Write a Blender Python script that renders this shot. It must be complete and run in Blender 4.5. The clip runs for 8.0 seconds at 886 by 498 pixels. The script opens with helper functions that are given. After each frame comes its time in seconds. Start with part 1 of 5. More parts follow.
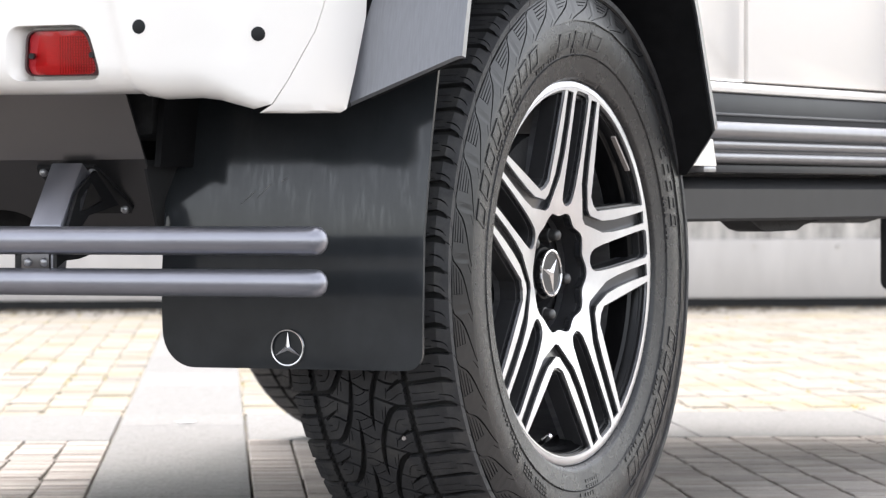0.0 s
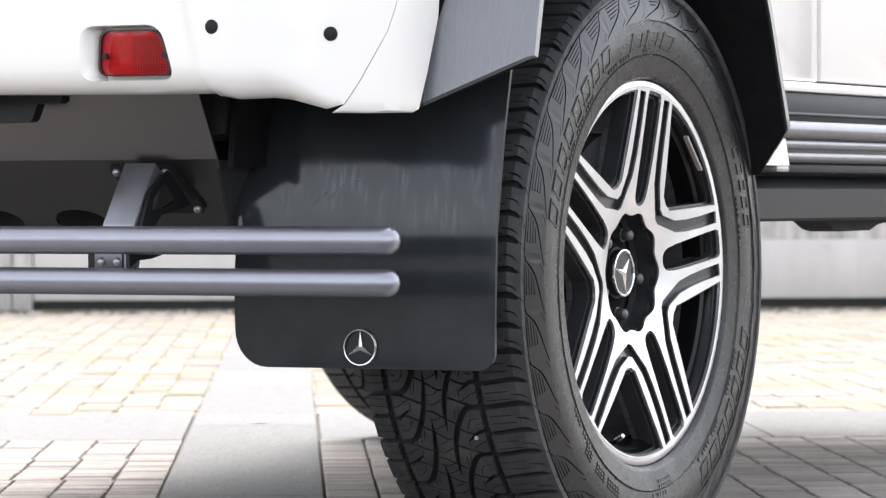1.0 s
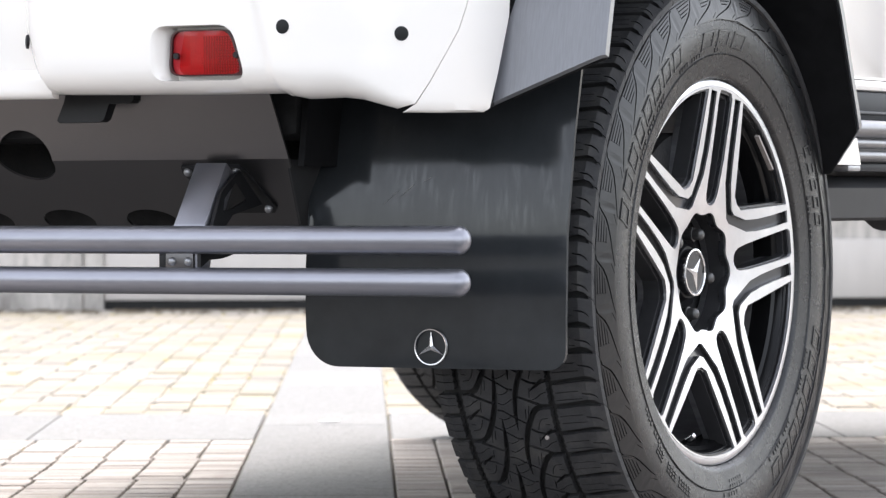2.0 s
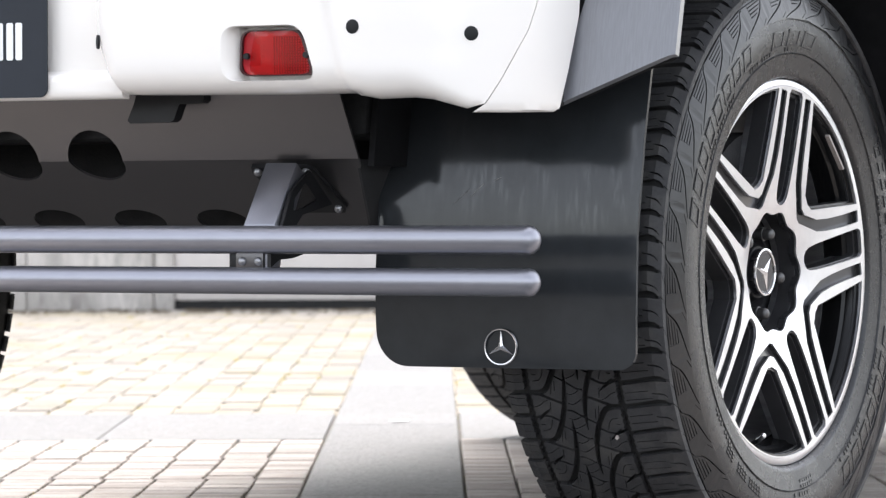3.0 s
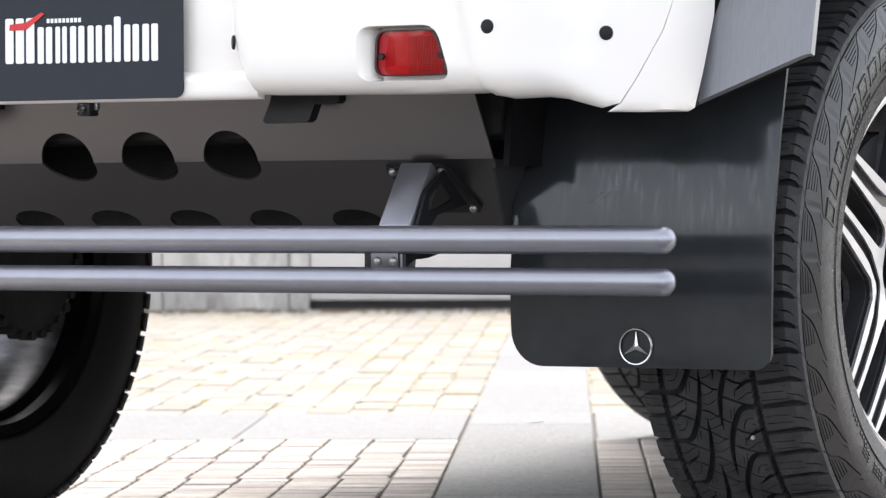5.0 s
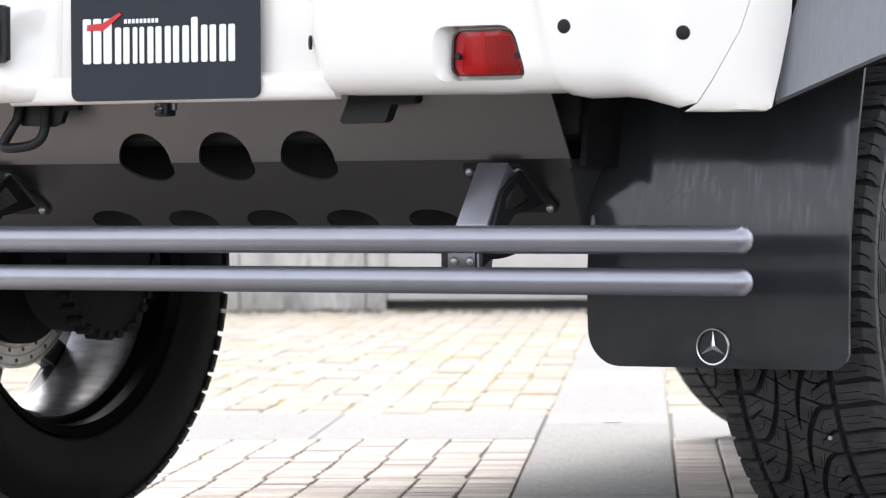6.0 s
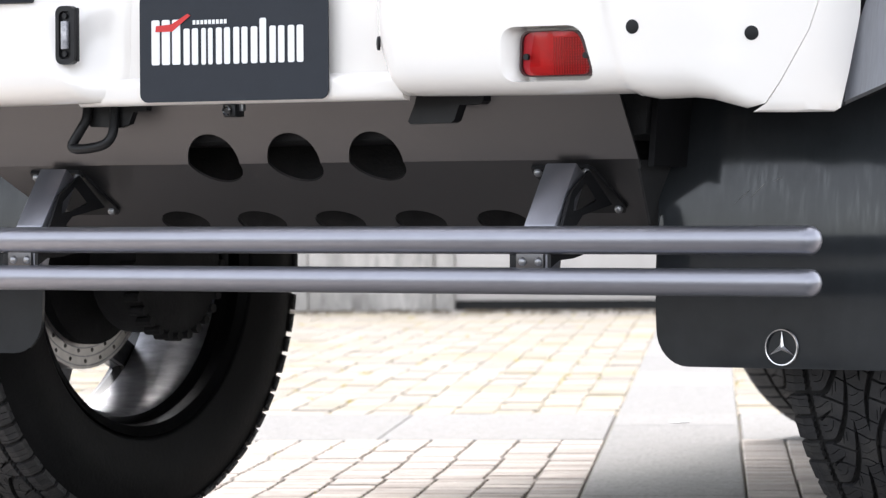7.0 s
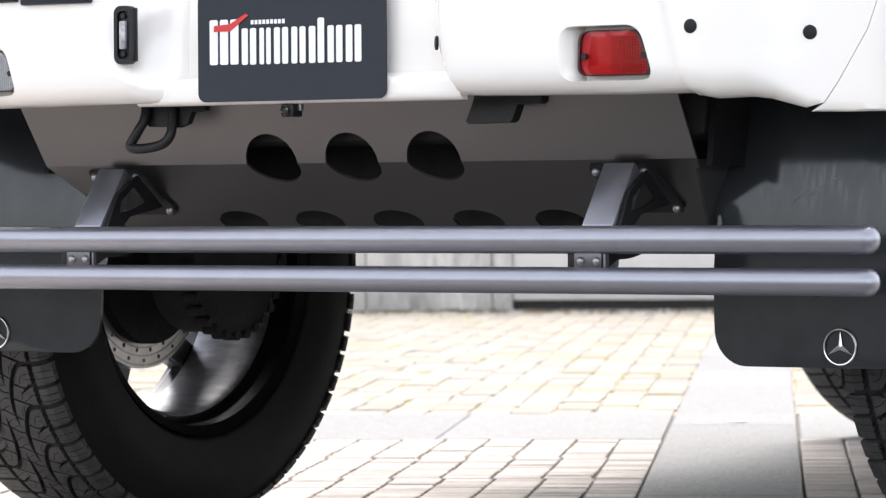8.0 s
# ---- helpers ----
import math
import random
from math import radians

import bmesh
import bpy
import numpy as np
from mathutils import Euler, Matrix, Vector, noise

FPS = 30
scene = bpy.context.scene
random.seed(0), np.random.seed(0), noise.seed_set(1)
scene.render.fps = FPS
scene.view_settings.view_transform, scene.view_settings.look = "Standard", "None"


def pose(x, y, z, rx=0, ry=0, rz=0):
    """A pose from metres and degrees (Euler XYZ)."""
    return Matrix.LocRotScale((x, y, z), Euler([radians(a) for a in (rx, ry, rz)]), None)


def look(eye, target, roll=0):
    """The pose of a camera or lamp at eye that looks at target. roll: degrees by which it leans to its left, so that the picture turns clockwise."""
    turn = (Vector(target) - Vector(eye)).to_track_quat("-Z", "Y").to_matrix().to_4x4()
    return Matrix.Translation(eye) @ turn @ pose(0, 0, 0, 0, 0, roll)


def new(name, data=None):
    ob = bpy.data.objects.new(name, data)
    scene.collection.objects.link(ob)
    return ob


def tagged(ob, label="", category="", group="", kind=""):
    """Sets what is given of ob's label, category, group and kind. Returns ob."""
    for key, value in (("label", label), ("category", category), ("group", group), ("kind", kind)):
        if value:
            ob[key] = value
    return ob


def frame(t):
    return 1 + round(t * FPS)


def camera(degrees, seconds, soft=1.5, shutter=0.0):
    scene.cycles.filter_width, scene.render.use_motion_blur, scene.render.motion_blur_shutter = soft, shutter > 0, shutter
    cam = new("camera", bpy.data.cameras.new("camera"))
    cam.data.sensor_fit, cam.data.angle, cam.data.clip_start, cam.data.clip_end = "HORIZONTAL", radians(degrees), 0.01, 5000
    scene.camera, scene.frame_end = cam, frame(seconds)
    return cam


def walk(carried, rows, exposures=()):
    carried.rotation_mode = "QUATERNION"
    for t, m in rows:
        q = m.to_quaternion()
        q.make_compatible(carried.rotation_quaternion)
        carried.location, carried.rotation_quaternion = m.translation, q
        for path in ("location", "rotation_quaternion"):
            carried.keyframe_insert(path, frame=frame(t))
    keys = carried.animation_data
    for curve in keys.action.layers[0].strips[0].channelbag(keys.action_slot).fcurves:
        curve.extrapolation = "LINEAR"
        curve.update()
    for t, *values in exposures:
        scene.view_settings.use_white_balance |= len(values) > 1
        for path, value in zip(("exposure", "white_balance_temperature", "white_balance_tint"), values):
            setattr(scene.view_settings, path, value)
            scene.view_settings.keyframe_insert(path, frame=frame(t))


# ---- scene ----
import mathutils

cam = camera(12.781, 8.0, soft=1.3)
cam.data.dof.use_dof, cam.data.dof.focus_distance, cam.data.dof.aperture_fstop = True, 5.95, 15.0
EYE = (3.452, -5.569, 0.571)
# seconds, yaw to the left of the car's heading, pitch, lean
ROWS = [
    (0.0, 25.598, -0.711, -0.163),
    (0.5, 26.076, -0.711, -0.160),
    (1.0, 26.647, -0.711, -0.175),
    (1.5, 27.189, -0.712, -0.187),
    (3.0, 28.685, -0.713, -0.226),
    (3.5, 29.272, -0.709, -0.240),
    (4.0, 29.721, -0.707, -0.258),
    (4.5, 30.137, -0.706, -0.264),
    (6.0, 31.751, -0.702, -0.293),
    (6.5, 32.258, -0.692, -0.303),
    (7.0, 32.740, -0.688, -0.330),
    (7.5, 33.149, -0.686, -0.330),
    (8.0, 33.580, -0.689, -0.348),
]
EXPOSURE = 2.16


def heading(yaw, pitch):
    y, p = radians(yaw), radians(pitch)
    return Vector((-math.sin(y) * math.cos(p), math.cos(y) * math.cos(p), math.sin(p)))


walk(cam, [(t, look(EYE, Vector(EYE) + 6 * heading(yaw, pitch), lean)) for t, yaw, pitch, lean in ROWS],
     exposures=[(0.0, EXPOSURE, 6720, 11), (0.5, EXPOSURE, 6620, 11), (1.5, EXPOSURE, 6570, 11), (8.0, EXPOSURE, 6580, 11)])

# ---- daylight: bright overcast ----
SKY_STRENGTH, SUN_STRENGTH = 0.15, 0.42
SUN_AZ, SUN_EL = radians(326), radians(52)
world = bpy.data.worlds.new("overcast_sky")
scene.world = world
world.use_nodes = True
wn = world.node_tree
sky = wn.nodes.new("ShaderNodeTexSky")
sky.sky_type = "NISHITA"
sky.sun_disc = False
sky.sun_elevation, sky.sun_rotation = SUN_EL, SUN_AZ
sky.air_density, sky.dust_density, sky.ozone_density = 1.0, 2.5, 1.0
grey = wn.nodes.new("ShaderNodeHueSaturation")
grey.inputs["Saturation"].default_value = 0.34
wn.links.new(sky.outputs["Color"], grey.inputs["Color"])
wn.links.new(grey.outputs["Color"], wn.nodes["Background"].inputs["Color"])
wn.nodes["Background"].inputs["Strength"].default_value = SKY_STRENGTH

sun_data = bpy.data.lights.new("sun", "SUN")
sun_data.energy, sun_data.angle, sun_data.color = SUN_STRENGTH, radians(62), (1.0, 0.96, 0.91)
sun = new("sun", sun_data)
sun.matrix_world = look(Vector((math.sin(SUN_AZ) * math.cos(SUN_EL), math.cos(SUN_AZ) * math.cos(SUN_EL), math.sin(SUN_EL))) * 20, (0, 0, 0))


# ---- materials ----
def surface(name, colour, rough=0.5, metal=0.0, coat=0.0, vary=0.0, scale=30.0, grain=0.0, grain_scale=400.0, bump=0.0, bump_scale=300.0,
            stain=None, stain_amount=0.0, stain_scale=6.0, spread=0.0, islands=False, rough_vary=0.0, stretch=(1, 1, 1), spec=0.5):
    m = bpy.data.materials.new(name)
    m.use_nodes = True
    t = m.node_tree
    n, link = t.nodes, t.links
    b = n["Principled BSDF"]
    b.inputs["Roughness"].default_value = rough
    b.inputs["Metallic"].default_value = metal
    b.inputs["Coat Weight"].default_value = coat
    b.inputs["Coat Roughness"].default_value = 0.04
    b.inputs["Specular IOR Level"].default_value = spec
    co = n.new("ShaderNodeTexCoord")
    mp = n.new("ShaderNodeMapping")
    mp.inputs["Scale"].default_value = stretch
    link.new(co.outputs["Object"], mp.inputs["Vector"])

    def tex(s, detail=5.0, roughness=0.6):
        x = n.new("ShaderNodeTexNoise")
        x.inputs["Scale"].default_value, x.inputs["Detail"].default_value, x.inputs["Roughness"].default_value = s, detail, roughness
        link.new(mp.outputs["Vector"], x.inputs["Vector"])
        return x.outputs["Fac"]

    def mix(kind, fac, a, c):
        x = n.new("ShaderNodeMix")
        x.data_type, x.blend_type = "RGBA", kind
        for key, val in ((0, fac), (6, a), (7, c)):
            if isinstance(val, bpy.types.NodeSocket):
                link.new(val, x.inputs[key])
            else:
                x.inputs[key].default_value = (*val, 1) if isinstance(val, tuple) else val
        return x.outputs[2]

    def ramp(src, lo, hi, a=0.0, c=1.0):
        x = n.new("ShaderNodeMapRange")
        x.inputs["From Min"].default_value, x.inputs["From Max"].default_value = lo, hi
        x.inputs["To Min"].default_value, x.inputs["To Max"].default_value = a, c
        link.new(src, x.inputs["Value"])
        return x.outputs["Result"]

    col = tuple(colour)
    if vary:
        col = mix("MIX", ramp(tex(scale), 0.3, 0.7), tuple(c * (1 - vary) for c in colour), tuple(min(1, c * (1 + vary)) for c in colour))
    if grain:
        col = mix("MULTIPLY", grain, col, mix("MIX", ramp(tex(grain_scale, 3), 0.3, 0.7), (0.4, 0.4, 0.4), (1.0, 1.0, 1.0)))
    if stain:
        col = mix("MIX", ramp(tex(stain_scale, 7, 0.65), 0.48, 0.72, 0.0, stain_amount), col, tuple(stain))
    if spread:
        if islands:
            g = n.new("ShaderNodeNewGeometry").outputs["Random Per Island"]
        else:
            g = n.new("ShaderNodeObjectInfo").outputs["Random"]
        v = ramp(g, 0, 1, 1 - spread, 1 + spread)
        cm = n.new("ShaderNodeCombineColor")
        for k in range(3):
            link.new(v, cm.inputs[k])
        col = mix("MULTIPLY", 1.0, col, cm.outputs["Color"])
    if isinstance(col, tuple):
        b.inputs["Base Color"].default_value = (*col, 1)
    else:
        link.new(col, b.inputs["Base Color"])
    if rough_vary:
        link.new(ramp(tex(scale * 1.7), 0.3, 0.7, max(0.02, rough - rough_vary), min(1, rough + rough_vary)), b.inputs["Roughness"])
    if bump:
        bp = n.new("ShaderNodeBump")
        bp.inputs["Strength"].default_value, bp.inputs["Distance"].default_value = bump, 0.002
        link.new(tex(bump_scale, 4), bp.inputs["Height"])
        link.new(bp.outputs["Normal"], b.inputs["Normal"])
    return m


WHITE = surface("white_paint", (0.885, 0.84, 0.79), 0.3, coat=1.0, bump=0.012, bump_scale=160)
GUNMETAL = surface("gunmetal_powder_coat", (0.305, 0.307, 0.341), 0.35, metal=0.85, vary=0.04, scale=20, bump=0.03, bump_scale=1400)
SKID = surface("satin_dark_grey_plate", (0.124, 0.120, 0.122), 0.33, metal=0.92, vary=0.03, scale=5)
BLACK = surface("black_plastic", (0.010, 0.010, 0.011), 0.42, vary=0.25, scale=25, bump=0.1, bump_scale=700, spec=0.3)
UNDER = surface("underbody_coating", (0.019, 0.019, 0.020), 0.7, vary=0.4, scale=18, bump=0.6, bump_scale=160, spec=0.25)
FLANGE = surface("matt_grey_flange", (0.030, 0.030, 0.031), 0.6, vary=0.2, scale=16, spec=0.3, bump=0.2, bump_scale=300)
BOLT_GREY = surface("phosphated_bolt", (0.10, 0.099, 0.098), 0.42, metal=0.7, vary=0.2, scale=90)
WELL = surface("wheel_well_lining", (0.007, 0.007, 0.0078), 0.7, vary=0.3, scale=30, bump=0.2, bump_scale=300, spec=0.15)
GLOSS = surface("black_gloss_paint", (0.008, 0.008, 0.009), 0.12, coat=1.0, vary=0.2, scale=20)
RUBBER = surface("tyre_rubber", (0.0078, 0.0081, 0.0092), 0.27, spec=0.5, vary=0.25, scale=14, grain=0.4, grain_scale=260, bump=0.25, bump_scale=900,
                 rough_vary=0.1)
# darker copy of the tyre rubber: shade painted on the inward sidewall
RUBBER_SHADED = surface("shaded_sidewall_rubber", (0.0062, 0.0062, 0.0066), 0.62, spec=0.17, vary=0.35, scale=10, grain=0.4, grain_scale=200, bump=0.4, bump_scale=120)
TREAD = surface("tread_rubber", (0.027, 0.027, 0.029), 0.6, vary=0.3, scale=40, grain=0.5, grain_scale=300, bump=0.4, bump_scale=800,
                stain=(0.07, 0.066, 0.06), stain_amount=0.6, stain_scale=22)
ALU = surface("machined_aluminium", (0.69, 0.69, 0.71), 0.33, metal=1.0, vary=0.07, scale=24, bump=0.03, bump_scale=2500)
SATIN = surface("satin_black_paint", (0.009, 0.009, 0.0098), 0.4, vary=0.2, scale=30, spec=0.12)
WHEEL_DARK = surface("dark_grey_wheel_paint", (0.020, 0.020, 0.022), 0.26, coat=0.5, vary=0.15, scale=30)
SPOKE_GREY = surface("graphite_wheel_paint", (0.05, 0.05, 0.053), 0.3, metal=0.4, coat=0.4, vary=0.15, scale=30)
BARREL = surface("dark_barrel_paint", (0.005, 0.005, 0.0055), 0.24, vary=0.3, scale=25, spec=0.25)
# near-black that paints shade into tread groove floors and the panel gap
RECESS_SHADE = surface("recess_shade", (0.011, 0.011, 0.011), 0.85, vary=0.3, scale=40)
BEAM = surface("satin_dark_grey_beam", (0.019, 0.019, 0.0205), 0.5, vary=0.12, scale=14, spec=0.22)
GUNMETAL_RIB = surface("brushed_rib", (0.20, 0.20, 0.212), 0.38, metal=0.9, vary=0.08, scale=30)
STEP_BODY = surface("satin_grey_step", (0.085, 0.085, 0.09), 0.42, metal=0.7, vary=0.08, scale=20)
SILL = surface("sill_dark_grey", (0.030, 0.032, 0.036), 0.45, vary=0.1, scale=12, spec=0.22)
TAPE = surface("weight_zinc", (0.30, 0.265, 0.245), 0.5, vary=0.2, scale=200)
RUBBER_SMOOTH = surface("smooth_moulded_rubber", (0.0105, 0.0106, 0.0113), 0.32, vary=0.2, scale=30, stain=(0.018, 0.018, 0.0185), stain_amount=0.5, stain_scale=14)
RUBBER_MARK = surface("moulded_mark_rubber", (0.016, 0.016, 0.017), 0.36, vary=0.25, scale=50)
STEEL = surface("grey_cast_alloy", (0.33, 0.33, 0.34), 0.42, metal=0.9, vary=0.25, scale=20, bump=0.2, bump_scale=200, rough_vary=0.12)
DISC = surface("brake_disc_steel", (0.55, 0.53, 0.51), 0.34, metal=0.9, vary=0.12, scale=40)
CHROME = surface("chrome", (0.88, 0.88, 0.88), 0.1, metal=1.0, vary=0.02, scale=40)
ZINC = surface("bright_zinc", (0.72, 0.72, 0.72), 0.28, metal=0.75, vary=0.12, scale=160)
DULL_CHROME = surface("dull_chrome", (0.60, 0.60, 0.60), 0.22, metal=1.0, vary=0.15, scale=60)
CARBON = surface("carbon_fibre", (0.165, 0.168, 0.182), 0.32, coat=0.7, vary=0.10, scale=30, stretch=(14, 4, 0.5))
BARE = surface("scuffed_bare_alloy", (0.31, 0.31, 0.325), 0.40, metal=0.9, vary=0.3, scale=60, rough_vary=0.1, stretch=(0.25, 1, 1), bump=0.2, bump_scale=150, stain=(0.22, 0.22, 0.23), stain_amount=0.6, stain_scale=14)
FLAP = surface("flap_rubber", (0.023, 0.0255, 0.028), 0.125, spec=0.5, vary=0.2, scale=12, rough_vary=0.03)


def dusty(m, low, high, colour):
    """Dried splash dust on a hanging sheet: streaks that are washed off towards its foot."""
    n, link = m.node_tree.nodes, m.node_tree.links
    b = n["Principled BSDF"]
    old = b.inputs["Base Color"].links[0].from_socket
    co = n.new("ShaderNodeTexCoord")

    def noise_at(scale, stretch):
        mp, x = n.new("ShaderNodeMapping"), n.new("ShaderNodeTexNoise")
        mp.inputs["Scale"].default_value = stretch
        x.inputs["Scale"].default_value, x.inputs["Detail"].default_value, x.inputs["Roughness"].default_value = scale, 6.0, 0.65
        link.new(co.outputs["Object"], mp.inputs["Vector"])
        link.new(mp.outputs["Vector"], x.inputs["Vector"])
        return x.outputs["Fac"]

    def calc(op, p, q):
        x = n.new("ShaderNodeMath")
        x.operation, x.use_clamp = op, False
        for k, v in enumerate((p, q)):
            if isinstance(v, (int, float)):
                x.inputs[k].default_value = v
            else:
                link.new(v, x.inputs[k])
        return x.outputs[0]

    def span(v, a0, a1, c0, c1):
        x = n.new("ShaderNodeMapRange")
        x.interpolation_type = "SMOOTHSTEP"
        for key, val in zip(("From Min", "From Max", "To Min", "To Max"), (a0, a1, c0, c1)):
            x.inputs[key].default_value = val
        link.new(v, x.inputs["Value"])
        return x.outputs["Result"]

    sep = n.new("ShaderNodeSeparateXYZ")
    link.new(co.outputs["Object"], sep.inputs[0])
    fade = span(sep.outputs["Z"], low, high, 0.12, 1.0)
    streak = calc("MULTIPLY", span(noise_at(24, (5.0, 1, 0.8)), 0.45, 0.75, 0.1, 1.0), span(noise_at(7, (1, 1, 1)), 0.35, 0.65, 0.25, 1.0))
    amount = calc("MULTIPLY", fade, streak)
    mix = n.new("ShaderNodeMix")
    mix.data_type = "RGBA"
    link.new(amount, mix.inputs[0])
    link.new(old, mix.inputs[6])
    mix.inputs[7].default_value = (*colour, 1)
    link.new(mix.outputs[2], b.inputs["Base Color"])
    link.new(span(amount, 0.0, 0.8, 0.40, 0.60), b.inputs["Specular IOR Level"])


def dust_and_shade(m, colour):
    """Grey road dust, patchy and worn, strongest outward: the shaded inner side painted darker."""
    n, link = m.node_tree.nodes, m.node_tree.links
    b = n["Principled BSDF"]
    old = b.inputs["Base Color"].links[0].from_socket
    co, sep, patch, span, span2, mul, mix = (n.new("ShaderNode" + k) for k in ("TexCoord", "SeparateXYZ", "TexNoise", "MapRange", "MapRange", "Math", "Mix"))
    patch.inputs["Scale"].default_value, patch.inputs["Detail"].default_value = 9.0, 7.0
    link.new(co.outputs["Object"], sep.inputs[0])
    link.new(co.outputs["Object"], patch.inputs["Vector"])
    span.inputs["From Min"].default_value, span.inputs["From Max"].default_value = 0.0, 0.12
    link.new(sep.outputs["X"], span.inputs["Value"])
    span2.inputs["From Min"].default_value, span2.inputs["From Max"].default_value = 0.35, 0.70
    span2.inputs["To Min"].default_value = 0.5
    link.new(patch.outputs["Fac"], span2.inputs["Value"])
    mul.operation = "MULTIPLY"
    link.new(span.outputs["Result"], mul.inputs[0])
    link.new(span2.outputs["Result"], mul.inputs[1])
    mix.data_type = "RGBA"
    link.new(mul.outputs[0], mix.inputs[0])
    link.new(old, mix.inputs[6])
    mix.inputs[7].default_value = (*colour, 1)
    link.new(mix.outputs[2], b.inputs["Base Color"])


dust_and_shade(RUBBER, (0.0118, 0.0122, 0.0138))
dusty(FLAP, 0.43, 0.60, (0.0255, 0.029, 0.0315))
SCRATCH = surface("scuffed_rubber", (0.2, 0.2, 0.19), 0.7, vary=0.4, scale=120)
PLATE = surface("plate_slate_paint", (0.021, 0.025, 0.033), 0.42, spec=0.25, vary=0.06, scale=30)
INK_WHITE = surface("white_print", (0.85, 0.85, 0.85), 0.5)
INK_RED = surface("red_print", (0.6, 0.03, 0.03), 0.5)
SENSOR = surface("sensor_grey", (0.005, 0.0055, 0.0065), 0.5, vary=0.1, scale=90, spec=0.3)


def glass(name, colour, rough=0.05):
    m = bpy.data.materials.new(name)
    m.use_nodes = True
    b = m.node_tree.nodes["Principled BSDF"]
    b.inputs["Base Color"].default_value = (*colour, 1)
    b.inputs["Transmission Weight"].default_value = 1.0
    b.inputs["Roughness"].default_value = rough
    b.inputs["IOR"].default_value = 1.45
    return m


RED_LENS = glass("red_lens", (0.86, 0.045, 0.06), 0.05)
CLEAR_LENS = glass("clear_lens", (0.95, 0.96, 0.97))
LAMP_GLASS = surface("ribbed_lamp_glass", (0.36, 0.36, 0.38), 0.15, vary=0.5, scale=90, coat=0.5, bump=0.5, bump_scale=120)
LAMP_TRIM = surface("dark_red_lamp_rim", (0.05, 0.012, 0.013), 0.4, vary=0.2, scale=60)
REFLECTOR = surface("lamp_reflector", (0.78, 0.78, 0.78), 0.45, metal=0.3, bump=0.6, bump_scale=90)

PAVER = surface("paver_concrete", (0.44, 0.40, 0.364), 0.92, spec=0.08, vary=0.12, scale=22, grain=0.35, grain_scale=180, bump=0.4, bump_scale=220,
                stain=(0.32, 0.268, 0.232), stain_amount=0.55, stain_scale=7, spread=0.17)
PAVER_FAR = surface("weathered_paver", (0.345, 0.315, 0.278), 0.95, spec=0.05, vary=0.08, scale=12, grain=0.3, grain_scale=120, bump=0.4, bump_scale=120,
                    stain=(0.325, 0.275, 0.15), stain_amount=0.75, stain_scale=1.4, spread=0.10, islands=True)
SLAB = surface("granite_slab", (0.305, 0.297, 0.288), 0.9, spec=0.1, vary=0.12, scale=26, grain=0.75, grain_scale=110, bump=0.5, bump_scale=150,
               stain=(0.245, 0.242, 0.243), stain_amount=0.6, stain_scale=9, spread=0.05)
BED = surface("joint_sand", (0.12, 0.108, 0.093), 0.95, vary=0.3, scale=20, stain=(0.11, 0.11, 0.035), stain_amount=0.7, stain_scale=4)
BED_FAR = surface("mossy_joint", (0.31, 0.268, 0.20), 0.95, vary=0.35, scale=10, stain=(0.22, 0.18, 0.09), stain_amount=0.8, stain_scale=3)
UNSEEN_GROUND = surface("unseen_dark_ground", (0.09, 0.088, 0.085), 0.9, vary=0.15, scale=4, grain=0.3, grain_scale=120)
PANEL = surface("grey_panel", (0.54, 0.508, 0.48), 0.5, vary=0.04, scale=6, stain=(0.44, 0.41, 0.385), stain_amount=0.5, stain_scale=5, stretch=(1, 1, 0.25))
CONCRETE = surface("weathered_concrete", (0.54, 0.51, 0.475), 0.9, vary=0.3, scale=13, stretch=(1, 1, 0.22), grain=0.3, grain_scale=60, bump=0.5, bump_scale=40,
                   stain=(0.11, 0.10, 0.09), stain_amount=0.9, stain_scale=9)
WALL_PLAIN = surface("plain_plaster", (0.22, 0.217, 0.21), 0.9, vary=0.2, scale=0.8, grain=0.3, grain_scale=14)
LITTER = surface("leaf_litter", (0.085, 0.066, 0.042), 0.95, vary=0.5, scale=9, bump=0.8, bump_scale=120, spread=0.4, islands=True)
MOSS = surface("moss", (0.30, 0.245, 0.075), 0.95, vary=0.4, scale=60, bump=0.8, bump_scale=300)


# ---- mesh tools ----
def obj(name, me, mat, parent=None, label="", matrix=None, smooth=True, angle=35):
    """Links a mesh as one object; parent: the thing or part it belongs to."""
    if mat and not me.materials:
        me.materials.append(mat)
    if smooth and not me.get("done"):
        me.polygons.foreach_set("use_smooth", [True] * len(me.polygons))
        me.set_sharp_from_angle(angle=radians(angle))
        me["done"] = 1
    ob = new(name, me)
    if parent:
        ob.parent = parent
    if matrix is not None:
        ob.matrix_local = matrix
    if label:
        tagged(ob, label)
    return ob


def mesh(name, verts, faces):
    me = bpy.data.meshes.new(name)
    me.from_pydata([tuple(v) for v in verts], [], [tuple(f) for f in faces])
    bm = bmesh.new()
    bm.from_mesh(me)
    bmesh.ops.remove_doubles(bm, verts=bm.verts, dist=1e-6)
    bmesh.ops.recalc_face_normals(bm, faces=bm.faces)
    bm.to_mesh(me)
    bm.free()
    return me


def joined(name, pieces):
    """One mesh out of (verts, faces) pieces, with no welding."""
    verts, faces = [], []
    for v, f in pieces:
        k = len(verts)
        verts += [tuple(q) for q in v]
        faces += [tuple(k + i for i in q) for q in f]
    me = bpy.data.meshes.new(name)
    me.from_pydata(verts, [], faces)
    return me


